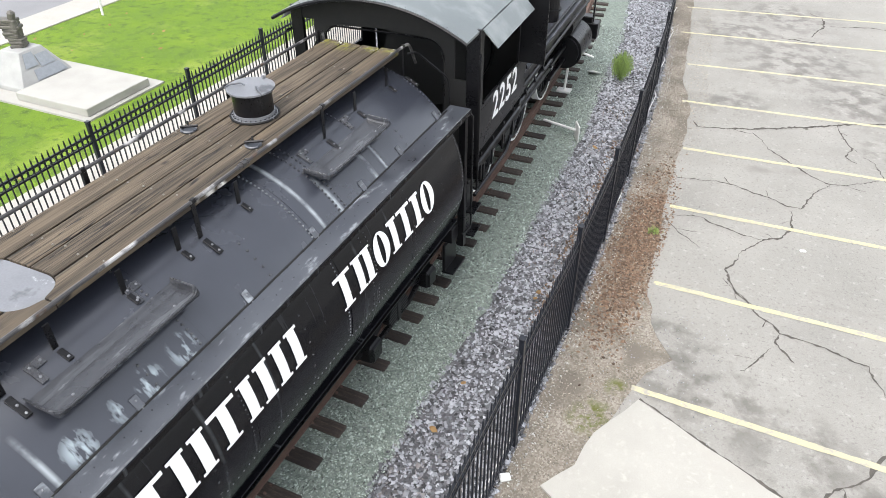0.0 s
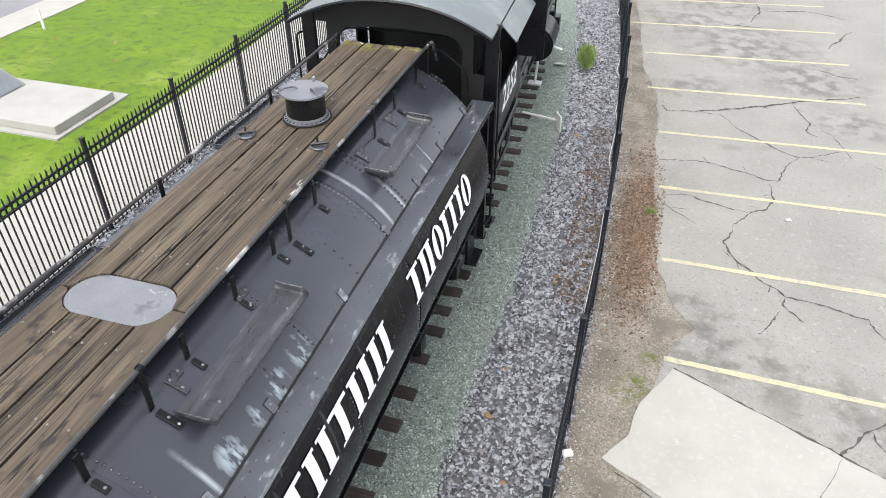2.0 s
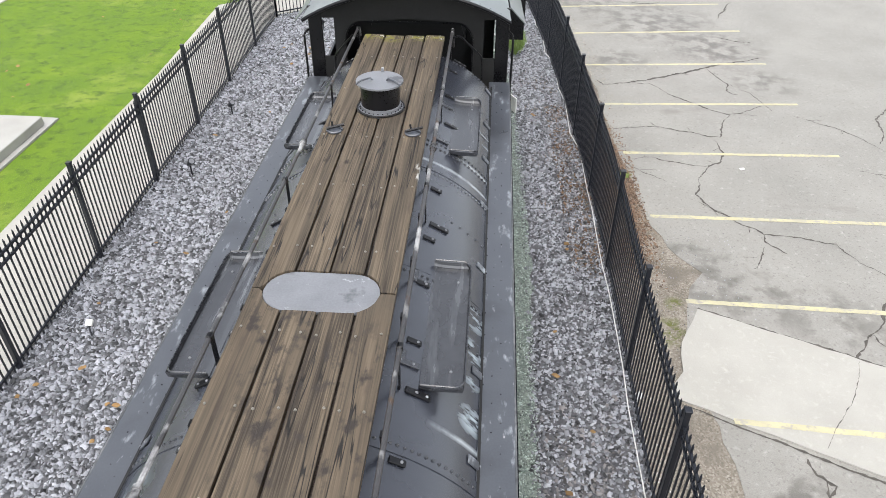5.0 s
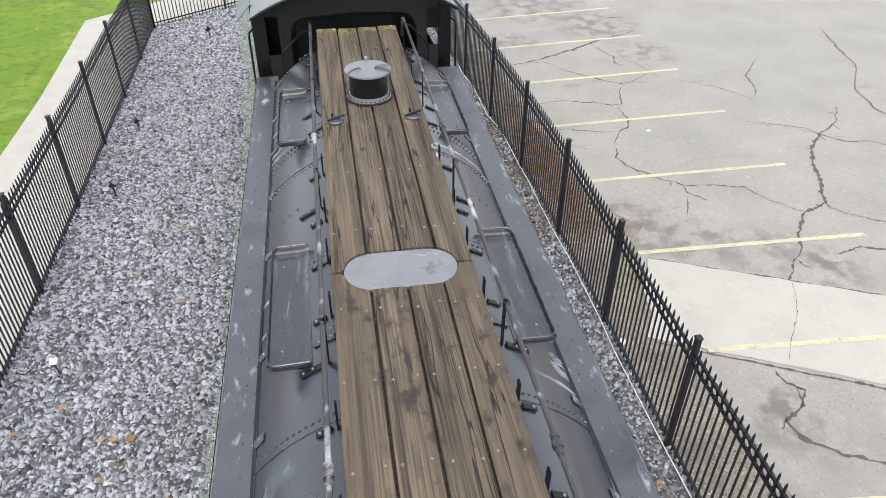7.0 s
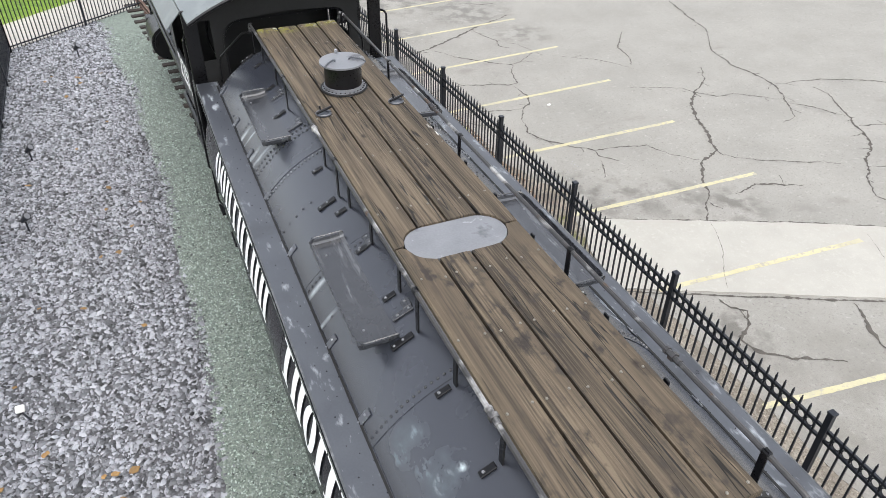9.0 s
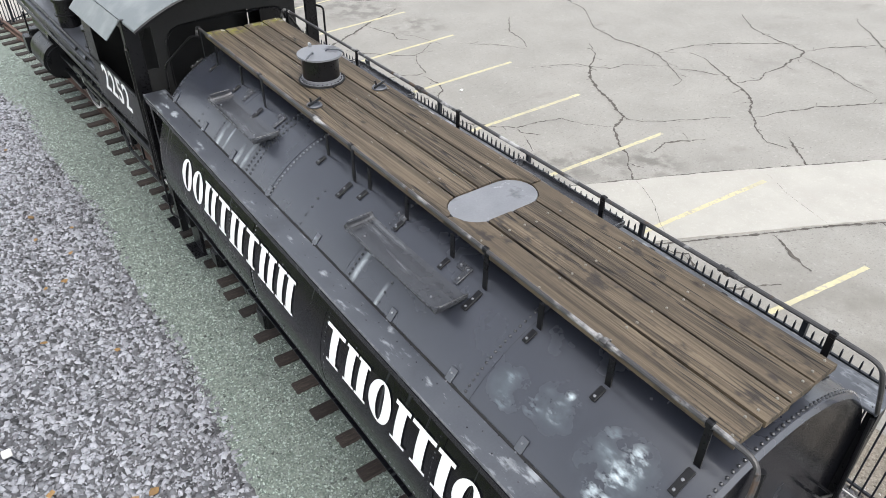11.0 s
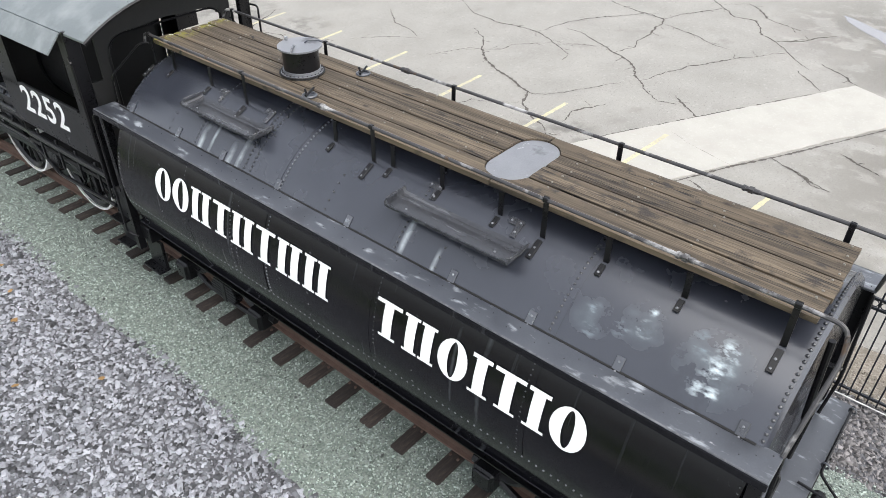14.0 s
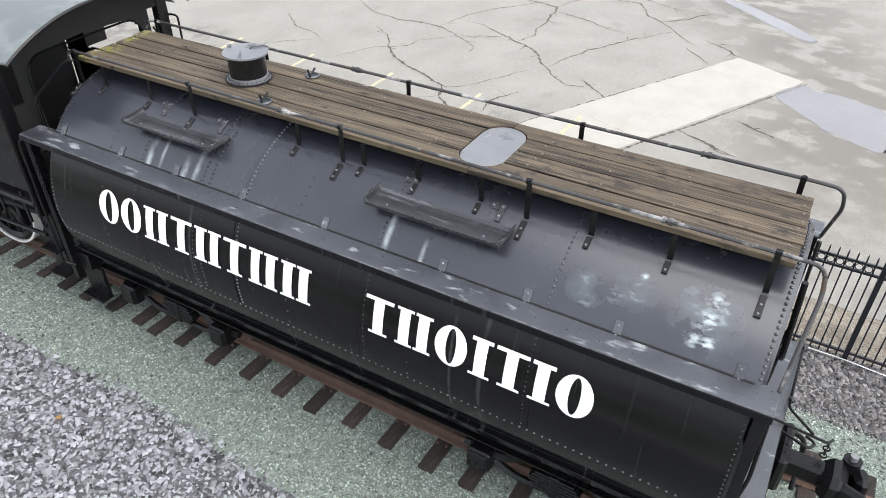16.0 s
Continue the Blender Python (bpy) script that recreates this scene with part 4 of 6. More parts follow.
part("front_sill", box(B(), (XC, 8.15, 1.0), (2.7, 0.35, 0.25), 0.01), black_paint, tender)
for s in (-1, 1):
    for yy, low in ((-0.58, 1.43), (8.22, 0.7)):
        part("corner_post", box(box(B(), (XC + s * 1.38, yy, (low + 2.97) / 2), (0.1, 0.02, 2.97 - low), 0.004), (XC + s * 1.425, yy + 0.04, (low + 2.97) / 2), (0.02, 0.1, 2.97 - low), 0.004), black_paint, tender, "black angle-iron corner post")
    part("grab_iron", pipe(B(), round_off([(XC + s * 1.42, 8.2, 2.95), (XC + s * 1.5, 8.32, 2.9), (XC + s * 1.5, 8.34, 1.0), (XC + s * 1.42, 8.2, 0.95)], 0.08), 0.016, 6), black_paint, tender)
    for z in (1.3, 1.75, 2.2, 2.65):
        part("rung", pipe(B(), round_off([(XC + s * 1.36, 8.24, z), (XC + s * 1.38, 8.34, z - 0.02), (XC + s * 0.95, 8.36, z - 0.03), (XC + s * 0.93, 8.24, z)], 0.05), 0.011, 6), black_paint, tender)
    step = part("step_hanger", box(box(B(), (XC + s * 1.25, 8.1, 0.62), (0.05, 0.42, 0.5), 0.01), (XC + s * 1.32, 8.1, 0.38), (0.2, 0.45, 0.03), 0.006), black_paint, tender)
    part("end_handrail", pipe(B(), round_off([(XC + s * 1.12, -0.6, 1.44), (XC + s * 1.16, -0.64, 1.9), (XC + s * 1.16, -0.6, 2.96)], 0.1), 0.018, 6), black_paint, tender)
coupler = part("coupler", box(box(box(B(), (XC, -1.1, 0.88), (0.17, 0.5, 0.2), 0.03), (XC - 0.03, -1.4, 0.88), (0.36, 0.2, 0.32), 0.07), (XC - 0.16, -1.55, 0.88), (0.1, 0.24, 0.26), 0.04, Matrix.Rotation(radians(-18), 4, "Z")), black_paint, tender, "black cast-steel knuckle coupler")
part("knuckle", box(rod(B(), (XC + 0.13, -1.5, 0.72), (XC + 0.13, -1.5, 1.05), 0.075, 14), (XC + 0.05, -1.6, 0.88), (0.2, 0.13, 0.25), 0.045, Matrix.Rotation(radians(20), 4, "Z")), black_paint, coupler)
part("coupler_pin", rod(B(), (XC + 0.13, -1.5, 1.03), (XC + 0.13, -1.5, 1.1), 0.035, 12), grey_metal, coupler)
part("coupler_yoke", box(B(), (XC, -0.97, 0.9), (0.5, 0.1, 0.42), 0.03), black_paint, coupler)
part("air_hose", pipe(B(), round_off([(XC + 0.4, -0.98, 0.85), (XC + 0.42, -1.15, 0.8), (XC + 0.42, -1.2, 0.3), (XC + 0.3, -1.2, 0.2)], 0.1), 0.026, 8), black_paint, coupler)
pivot = Matrix.Translation((XC, -0.95, 0.88))
coupler.matrix_basis = Matrix.Translation((0.0, 0.05, 0.2)) @ pivot @ Matrix.Scale(1.15, 4) @ pivot.inverted()
lever = part("cut_lever", pipe(B(), round_off([(XC + 1.36, -0.85, 1.5), (XC + 0.3, -0.85, 1.5), (XC + 0.07, -1.12, 1.48)], 0.06), 0.015, 6), black_paint, tender, "long black uncoupling lever")
for x in (XC + 1.3, XC + 0.42):
    part("lever_eye", pipe(B(), arc((x, -0.86, 1.5), 0.032, 0, 350, 12, (0, 1, 0), (0, 0, 1)), 0.011, 6), shelf_paint, lever)
part("pull_rod", pipe(B(), round_off([(XC + 0.1, -0.72, 1.47), (XC + 0.05, -1.26, 1.46), (XC + 0.12, -1.3, 1.46)], 0.04), 0.015, 6), black_paint, lever)
part("loop_handle", pipe(B(), round_off([(XC - 0.02, -0.84, 1.46), (XC - 0.12, -1.1, 1.46), (XC - 0.02, -1.16, 1.46), (XC + 0.04, -1.06, 1.46)], 0.05), 0.015, 6), black_paint, lever)
for k in range(4):
    u, v = ((1, 0, 0), (0, 1, 0))[k % 2], (0, 0, 1)
    part("chain_link", pipe(B(), arc((XC + 0.06, -1.27, 1.43 - 0.052 * k), 0.032, 0, 350, 10, u, v), 0.009, 5), black_paint, lever)
for s in (-1, 1):
    part("end_grab", pipe(B(), round_off([(XC + s * 0.75, -0.5, 2.35), (XC + s * 0.75, -0.62, 2.35), (XC + s * 1.1, -0.62, 2.1), (XC + s * 1.1, -0.5, 2.1)], 0.05), 0.013, 6), black_paint, tender)
part("end_pipe", pipe(B(), round_off([(XC - 0.35, -0.54, 3.45), (XC - 0.35, -0.58, 2.6), (XC + 0.3, -0.58, 2.2), (XC + 0.3, -0.56, 1.5)], 0.12), 0.028, 8), black_paint, tender, smooth=True)
for ty in (1.05, 6.7):
    truck = part("truck", box(B(), (XC, ty, 0.62), (2.0, 0.34, 0.2), 0.02), black_paint, tender, "black four-wheel truck with spring packs")
    for s in (-1, 1):
        x = XC + s * 1.02
        bm = B()
        pipe(bm, round_off([(x, ty - 1.1, 0.52), (x, ty - 0.6, 0.52), (x, ty - 0.3, 0.78), (x, ty + 0.3, 0.78), (x, ty + 0.6, 0.52), (x, ty + 1.1, 0.52)], 0.1), 0.06, 6)
        pipe(bm, round_off([(x, ty - 0.9, 0.5), (x, ty - 0.5, 0.3), (x, ty + 0.5, 0.3), (x, ty + 0.9, 0.5)], 0.1), 0.045, 6)
        part("side_frame", bm, black_paint, truck)
        for wy in (ty - 0.86, ty + 0.86):
            part("journal_box", box(box(B(), (x + s * 0.05, wy, 0.5), (0.26, 0.28, 0.3), 0.03), (x + s * 0.19, wy, 0.5), (0.03, 0.24, 0.26), 0.02), black_paint, truck)
            part("wheel", rod(rod(B(), (x - s * 0.34, wy, 0.625), (x - s * 0.2, wy, 0.625), 0.42, 32), (x - s * 0.36, wy, 0.625), (x - s * 0.33, wy, 0.625), 0.445, 32), rust, truck)
        pack = part("spring_pack", box(B(), (x, ty, 0.48), (0.16, 0.1, 0.34), 0.01), black_paint, truck)
        for k in range(6):
            box_bm = box(B(), (x, ty, 0.36 + 0.05 * k), (0.14, 0.62 - 0.07 * abs(k - 2.5), 0.035), 0.006)
            part("spring_leaf", box_bm, black_paint, truck)

# ---- the locomotive ----
LX, LY, LT = XC, 8.12, 2.4
loco = thing("locomotive", "black steam locomotive with a grey-roofed cab and white-rimmed wheels", "locomotive", (LX, LY, 0), turn=LT)
LP = dict(local=True)
CW = 1.42  # half the cab's width


def roof_z(x):
    return 3.93 + 0.39 * (1 - (abs(x) / 1.45) ** 2.2)


bm = B()
cols = [[(-1.45 + 2.9 * k / 24) for k in range(25)]]
rows = [[bm.verts.new((x, y, roof_z(x) + dz)) for x in cols[0]] for y, dz in ((0.0, 0), (3.4, 0), (3.4, -0.03), (0.0, -0.03))]
for a, b in zip(rows, rows[1:] + rows[:1]):
    for k in range(24):
        bm.faces.new((a[k], a[k + 1], b[k + 1], b[k]))
for k in (0, 24):
    bm.faces.new([r[k] for r in rows])
bmesh.ops.recalc_face_normals(bm, faces=bm.faces)
roof = part("cab_roof", bm, roof_paint, loco, "curved grey painted steel cab roof", True, **LP)
vf = ([], [])
rivets(vf, [((x * 1.45 / 10, y, roof_z(x * 1.45 / 10) + 0.002), (0, 0, 1)) for y in (0.05, 1.7, 3.3) for x in range(-10, 11)], 0.01)
part("rivets", raw("rivets", *vf, roof_paint), None, roof, kind="stuff")
part("roof_edge", pipe(B(), [(x, -0.005, roof_z(x) - 0.03) for x in cols[0]], 0.025, 6), black_paint, roof, "black rolled roof edge")
for s in (-1, 1):
    x = s * CW
    bm = B()
    box(bm, (x, 1.75, 2.39), (0.03, 2.5, 0.72), 0.003)
    box(bm, (x, 0.62, 3.3), (0.03, 0.24, 1.28), 0.003)
    box(bm, (x, 2.75, 3.3), (0.03, 0.5, 1.28), 0.003)
    box(bm, (x, 1.75, 3.85), (0.03, 2.5, 0.16), 0.003)
    side = part("cab_side", bm, black_paint, loco, "black riveted steel cab side with an open window", **LP)
    vf = ([], [])
    rivets(vf, [((x + s * 0.016, 0.55 + 0.08 * k, z), (s, 0, 0)) for z in (2.07, 2.7) for k in range(30)] + [((x + s * 0.016, y, 2.07 + 0.08 * k), (s, 0, 0)) for y in (0.54, 2.95) for k in range(22)], 0.009)
    part("rivets", raw("rivets", *vf, black_paint), None, side, kind="stuff")
    part("armrest", box(B(), (x + s * 0.004, 1.6, 2.76), (0.045, 1.62, 0.03), 0.006), black_paint, side, local=True)
    awning = part("awning", plate(B(), [(x + s * 0.05, 0.55, 3.93), (x + s * 0.27, 0.55, 3.7), (x + s * 0.27, 2.3, 3.7), (x + s * 0.05, 2.3, 3.93)], 0.015), roof_paint, loco, "sloping grey sheet-metal window awning", local=True)
    if s > 0:
        part("wind_wing", box(B(), (x + s * 0.22, 2.56, 3.3), (0.44, 0.03, 1.1), 0.004), black_paint, loco, "black sheet-metal wing beside the cab window", local=True)
    text = bpy.data.curves.new("number", "FONT")
    text.body, text.size, text.extrude, text.offset = "2252", 0.58, 0.002, 0.009
    text.align_x, text.align_y = "CENTER", "CENTER"
    text.space_character = 1.12
    holder = new("number_text", text)
    dep = bpy.context.evaluated_depsgraph_get()
    me = bpy.data.meshes.new_from_object(holder.evaluated_get(dep))
    bpy.data.objects.remove(holder)
    me.materials.clear()
    me.materials.append(white_paint)
    me.transform(pose(x + s * 0.02, 1.85, 2.5, 90, 0, 90 * s))
    part("painted_number", me, None, side, "white painted engine number", local=True)
    # rear posts and grab irons
    part("sill_pipe", pipe(pipe(B(), round_off([(s * 1.44, 0.5, 1.86), (s * 1.44, 2.7, 1.86), (s * 1.3, 3.1, 1.7), (s * 1.3, 5.4, 1.7)], 0.15), 0.045, 8), round_off([(s * 1.4, 0.6, 1.3), (s * 1.4, 2.2, 1.26), (s * 1.28, 3.2, 1.5), (s * 1.28, 5.0, 1.5)], 0.15), 0.03, 8), black_paint, loco, smooth=True, local=True)
    for k in range(4):
        part("pipe_hanger", box(B(), (s * 1.42, 0.8 + 0.55 * k, 1.72), (0.03, 0.05, 0.5), 0.006), black_paint, loco, local=True)
    for k in range(3):
        y = 3.5 + 0.6 * k
        coil = pipe(B(), round_off([(s * 1.3, y, 2.3), (s * 1.36, y + 0.1, 2.05), (s * 1.22, y + 0.2, 1.9), (s * 1.34, y + 0.05, 1.75), (s * 1.2, y + 0.3, 1.5)], 0.09), 0.022, 6)
        part("drain_pipe", coil, black_paint, loco, smooth=True, local=True)
    part("cab_bracket", box(B(), (s * 1.3, 1.2, 1.45), (0.1, 0.08, 0.5), 0.01), black_paint, loco, local=True)
    part("cab_bracket", box(B(), (s * 1.3, 2.4, 1.45), (0.1, 0.3, 0.3), 0.02), black_paint, loco, local=True)
    part("cab_post", box(B(), (s * 1.37, 0.5, 2.8), (0.2, 0.05, 2.3), 0.01), black_paint, loco, local=True)
    part("grab_iron", pipe(B(), round_off([(s * 1.47, 0.5, 3.6), (s * 1.52, 0.36, 3.6), (s * 1.52, 0.36, 1.55), (s * 1.4, 0.45, 1.55)], 0.07), 0.017, 6), black_paint, loco, local=True)
    # running board, cylinder, wheels
    part("running_board", box(B(), (s * 1.1, 6.3, 2.22), (0.46, 6.4, 0.05), 0.008), shelf_paint, loco, "grey-black steel running board", local=True)
    part("board_edge", box(B(), (s * 1.34, 6.3, 2.18), (0.02, 6.4, 0.14), 0.004), black_paint, loco, local=True)
    part("side_pipe", pipe(pipe(B(), [(s * 1.25, 3.1, 2.3), (s * 1.25, 9.3, 2.3)], 0.03, 8), [(s * 1.37, 3.1, 2.06), (s * 1.37, 9.3, 2.06)], 0.035, 8), black_paint, loco, local=True)
    cyl = part("cylinder", rod(rod(B(), (s * 1.15, 7.3, 1.2), (s * 1.15, 8.4, 1.2), 0.4, 32), (s * 1.15, 7.22, 1.2), (s * 1.15, 8.48, 1.2), 0.34, 32), black_paint, loco, "large black cylinder", True, True)
    part("valve_chest", rod(B(), (s * 1.08, 7.2, 1.78), (s * 1.08, 8.5, 1.78), 0.24, 24), black_paint, loco, smooth=True, local=True)
    for k, wy in enumerate((2.58, 4.73, 6.88)):
        rw = 0.76
        cz = rw + 0.2
        bm = rod(B(), (s * 0.72, wy, cz), (s * 0.88, wy, cz), 0.15, 20)
        wheel = part("driving_wheel", bm, black_paint, loco, "black spoked driving wheel with white rim", local=True)
        for q in range(14):
            a = q * math.tau / 14
            bm = B()
            rod(bm, (s * 0.79, wy + 0.12 * math.cos(a), cz + 0.12 * math.sin(a)), (s * 0.79, wy + 0.58 * math.cos(a), cz + 0.58 * math.sin(a)), 0.03, 6)
            part("spoke", bm, black_paint, wheel, local=True)
        bm = B()
        pipe(bm, arc((s * 0.79, wy, cz), rw - 0.1, 0, 352, 36, (0, 1, 0), (0, 0, 1)), 0.07, 6)
        part("felloe", bm, black_paint, wheel, local=True)
        bm = B()
        ring_in = arc((s * 0.86, wy, cz), rw - 0.036, 0, 360, 48, (0, 1, 0), (0, 0, 1))
        ring_out = arc((s * 0.86, wy, cz), rw, 0, 360, 48, (0, 1, 0), (0, 0, 1))
        back = arc((s * 0.70, wy, cz), rw, 0, 360, 48, (0, 1, 0), (0, 0, 1))
        vs = [[bm.verts.new(p) for p in ring[:-1]] for ring in (ring_in, ring_out, back)]
        for a, b in zip(vs, vs[1:]):
            for q in range(48):
                bm.faces.new((a[q], a[(q + 1) % 48], b[(q + 1) % 48], b[q]))
        part("tyre", bm, white_paint, wheel, "white painted tyre", local=True)
    part("side_rod", box(B(), (s * 0.95, 4.7, 0.95), (0.05, 4.6, 0.13), 0.01), black_paint, loco, local=True)
    part("crosshead_guide", box(box(B(), (s * 1.15, 6.6, 1.34), (0.1, 1.3, 0.06), 0.008), (s * 1.15, 6.6, 1.04), (0.1, 1.3, 0.06), 0.008), black_paint, loco, local=True)
    # trailing steps behind the pilot
    part("pilot_step", box(box(B(), (s * 1.25, 10.0, 0.85), (0.32, 0.34, 0.4), 0.02), (s * 1.25, 10.0, 1.3), (0.04, 0.05, 0.6)), black_paint, loco, local=True)

bm = B()
pts = [(0.85, 2.9), (0.86, 3.0), (0.86, 7.2), (0.9, 7.22), (0.9, 9.3), (0.8, 9.35), (0.3, 9.4)]
rings = [[bm.verts.new((r * math.sin(k * math.tau / 40), y, 2.75 + r * math.cos(k * math.tau / 40))) for k in range(40)] for r, y in pts]
for a, b in zip(rings, rings[1:]):
    for k in range(40):
        bm.faces.new((a[k], a[(k + 1) % 40], b[(k + 1) % 40], b[k]))
bm.faces.new(rings[-1])
bmesh.ops.recalc_face_normals(bm, faces=bm.faces)
boiler = part("boiler", bm, black_paint, loco, "long black boiler barrel", True, True)
for y in (3.9, 5.0, 6.1):
    part("boiler_band", pipe(B(), arc((0, y, 2.75), 0.862, 0, 352, 48), 0.014, 5), black_paint, boiler, local=True)
part("frame", box(B(), (0, 5.2, 1.1), (0.9, 9.6, 0.5), 0.02), black_paint, loco, local=True)
part("pilot_beam", box(B(), (0, 10.0, 1.0), (2.5, 0.3, 0.4), 0.02), black_paint, loco, local=True)
# cab interior pieces in the near-black shade colour
part("backhead", rod(B(), (0, 2.2, 2.75), (0, 2.9, 2.75), 0.84, 32), void_mat, loco, "near-black boiler backhead", local=True)
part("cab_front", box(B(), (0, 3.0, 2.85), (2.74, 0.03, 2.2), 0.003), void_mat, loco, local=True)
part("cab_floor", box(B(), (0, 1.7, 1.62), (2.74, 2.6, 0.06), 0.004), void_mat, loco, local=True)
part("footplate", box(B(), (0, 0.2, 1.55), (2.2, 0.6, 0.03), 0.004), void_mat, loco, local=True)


def rear_wall():
    """The cab's rear wall: a wide round-cornered opening, and a narrow window at either side."""
    bm = B()
    n = 58
    for k in range(n):
        xa, xb = -1.38 + 2.76 * k / n, -1.38 + 2.76 * (k + 1) / n
        xm = abs(xa + xb) / 2
        top = roof_z(xm) - 0.035
        if xm < 0.93:
            u = max(0.0, xm - 0.68)
            spans = [(3.72 - (0.25 - math.sqrt(max(0.0, 0.0625 - u * u))) + 0.06 * (1 - xm), top)]
        elif 1.10 < xm < 1.30:
            spans = [(1.65, 3.2), (3.78, top)]
        else:
            spans = [(1.65, top)]
        for za, zb in spans:
            box(bm, ((xa + xb) / 2, 0.5, (za + zb) / 2), (xb - xa + 0.0005, 0.03, zb - za))
    return bm


# rear wall darkened to near black, its shade painted in
part("rear_wall", rear_wall(), void_mat, loco, "black cab rear wall, shade in its colour, with a wide round-cornered opening", local=True)
part("opening_bead", pipe(B(), round_off([(-0.94, 0.475, 1.66), (-0.94, 0.475, 3.73), (0.94, 0.475, 3.73), (0.94, 0.475, 1.66)], 0.3), 0.016, 6), black_paint, loco, local=True)
for s in (-1, 1):
    part("cab_grab_rail", pipe(B(), round_off([(s * 0.66, -0.1, 3.72), (s * 0.74, 0.0, 3.72), (s * 1.08, 0.28, 3.3), (s * 1.1, 0.3, 2.75)], 0.08), 0.015, 6), black_paint, loco, "black bent grab rail", local=True)
    # firebox side pipes and pumps ahead of the cab
    for k, (px, py, pz, r, h) in enumerate(((1.05, 3.55, 2.25, 0.17, 0.75), (1.12, 4.1, 2.25, 0.11, 0.5), (1.0, 6.2, 2.25, 0.2, 0.5))):
        pump = part("air_pump", rod(rod(rod(B(), (s * px, py, pz), (s * px, py, pz + h), r, 20), (s * px, py, pz + h * 0.45), (s * px, py, pz + h * 0.5), r + 0.04, 20), (s * px, py, pz + h), (s * px, py, pz + h + 0.05), r + 0.03, 20), black_paint, loco, "black ribbed air pump", local=True)
        part("pipe", pipe(B(), round_off([(s * px, py, pz + h), (s * px, py, pz + h + 0.2), (s * (px - 0.3), py + 0.2, pz + h + 0.3)], 0.08), 0.03, 6), black_paint, pump, local=True)
    for k in range(3):
        part("side_pipe", pipe(B(), round_off([(s * (1.3 - 0.05 * k), 0.7 + 0.1 * k, 1.55), (s * (1.3 - 0.05 * k), 2.5, 1.5 - 0.1 * k), (s * 1.2, 4.2 + 0.4 * k, 1.75 + 0.1 * k), (s * 1.2, 7.0, 1.75 + 0.1 * k)], 0.2), 0.025, 6), black_paint, loco, local=True)
    part("reservoir", rod(B(), (s * 1.1, 3.2, 1.9), (s * 1.1, 5.6, 1.9), 0.2, 20), black_paint, loco, "long black air reservoir", smooth=True, local=True)
    part("cab_step", box(box(box(B(), (s * 1.3, 0.62, 1.1), (0.04, 0.3, 1.0), 0.006), (s * 1.36, 0.62, 0.62), (0.2, 0.34, 0.03), 0.005), (s * 1.36, 0.62, 1.05), (0.2, 0.34, 0.03), 0.005), black_paint, loco, local=True)


# ---- loose ground stuff ----
bark_mat = material("brown_bark_litter", [(0.09, 0.055, 0.035), (0.20, 0.135, 0.09)], 12, (0.85, 1), 0, 0.2, 60, vary=0.6)
brown_stone = material("brown_grey_crushed_stone", [(0.115, 0.108, 0.108), (0.19, 0.18, 0.178)], 14, (0.6, 0.85), 0, 0.3, 90, vary=0.75)
pale_stone = material("pale_pebbles", [(0.34, 0.33, 0.31), (0.52, 0.51, 0.48)], 12, (0.7, 0.9), 0, 0.2, 60, vary=0.35)
pebble_mat = material("tan_and_grey_pebbles", [(0.20, 0.17, 0.13), (0.36, 0.33, 0.28)], 12, (0.8, 0.95), 0, 0.2, 60, vary=0.5)

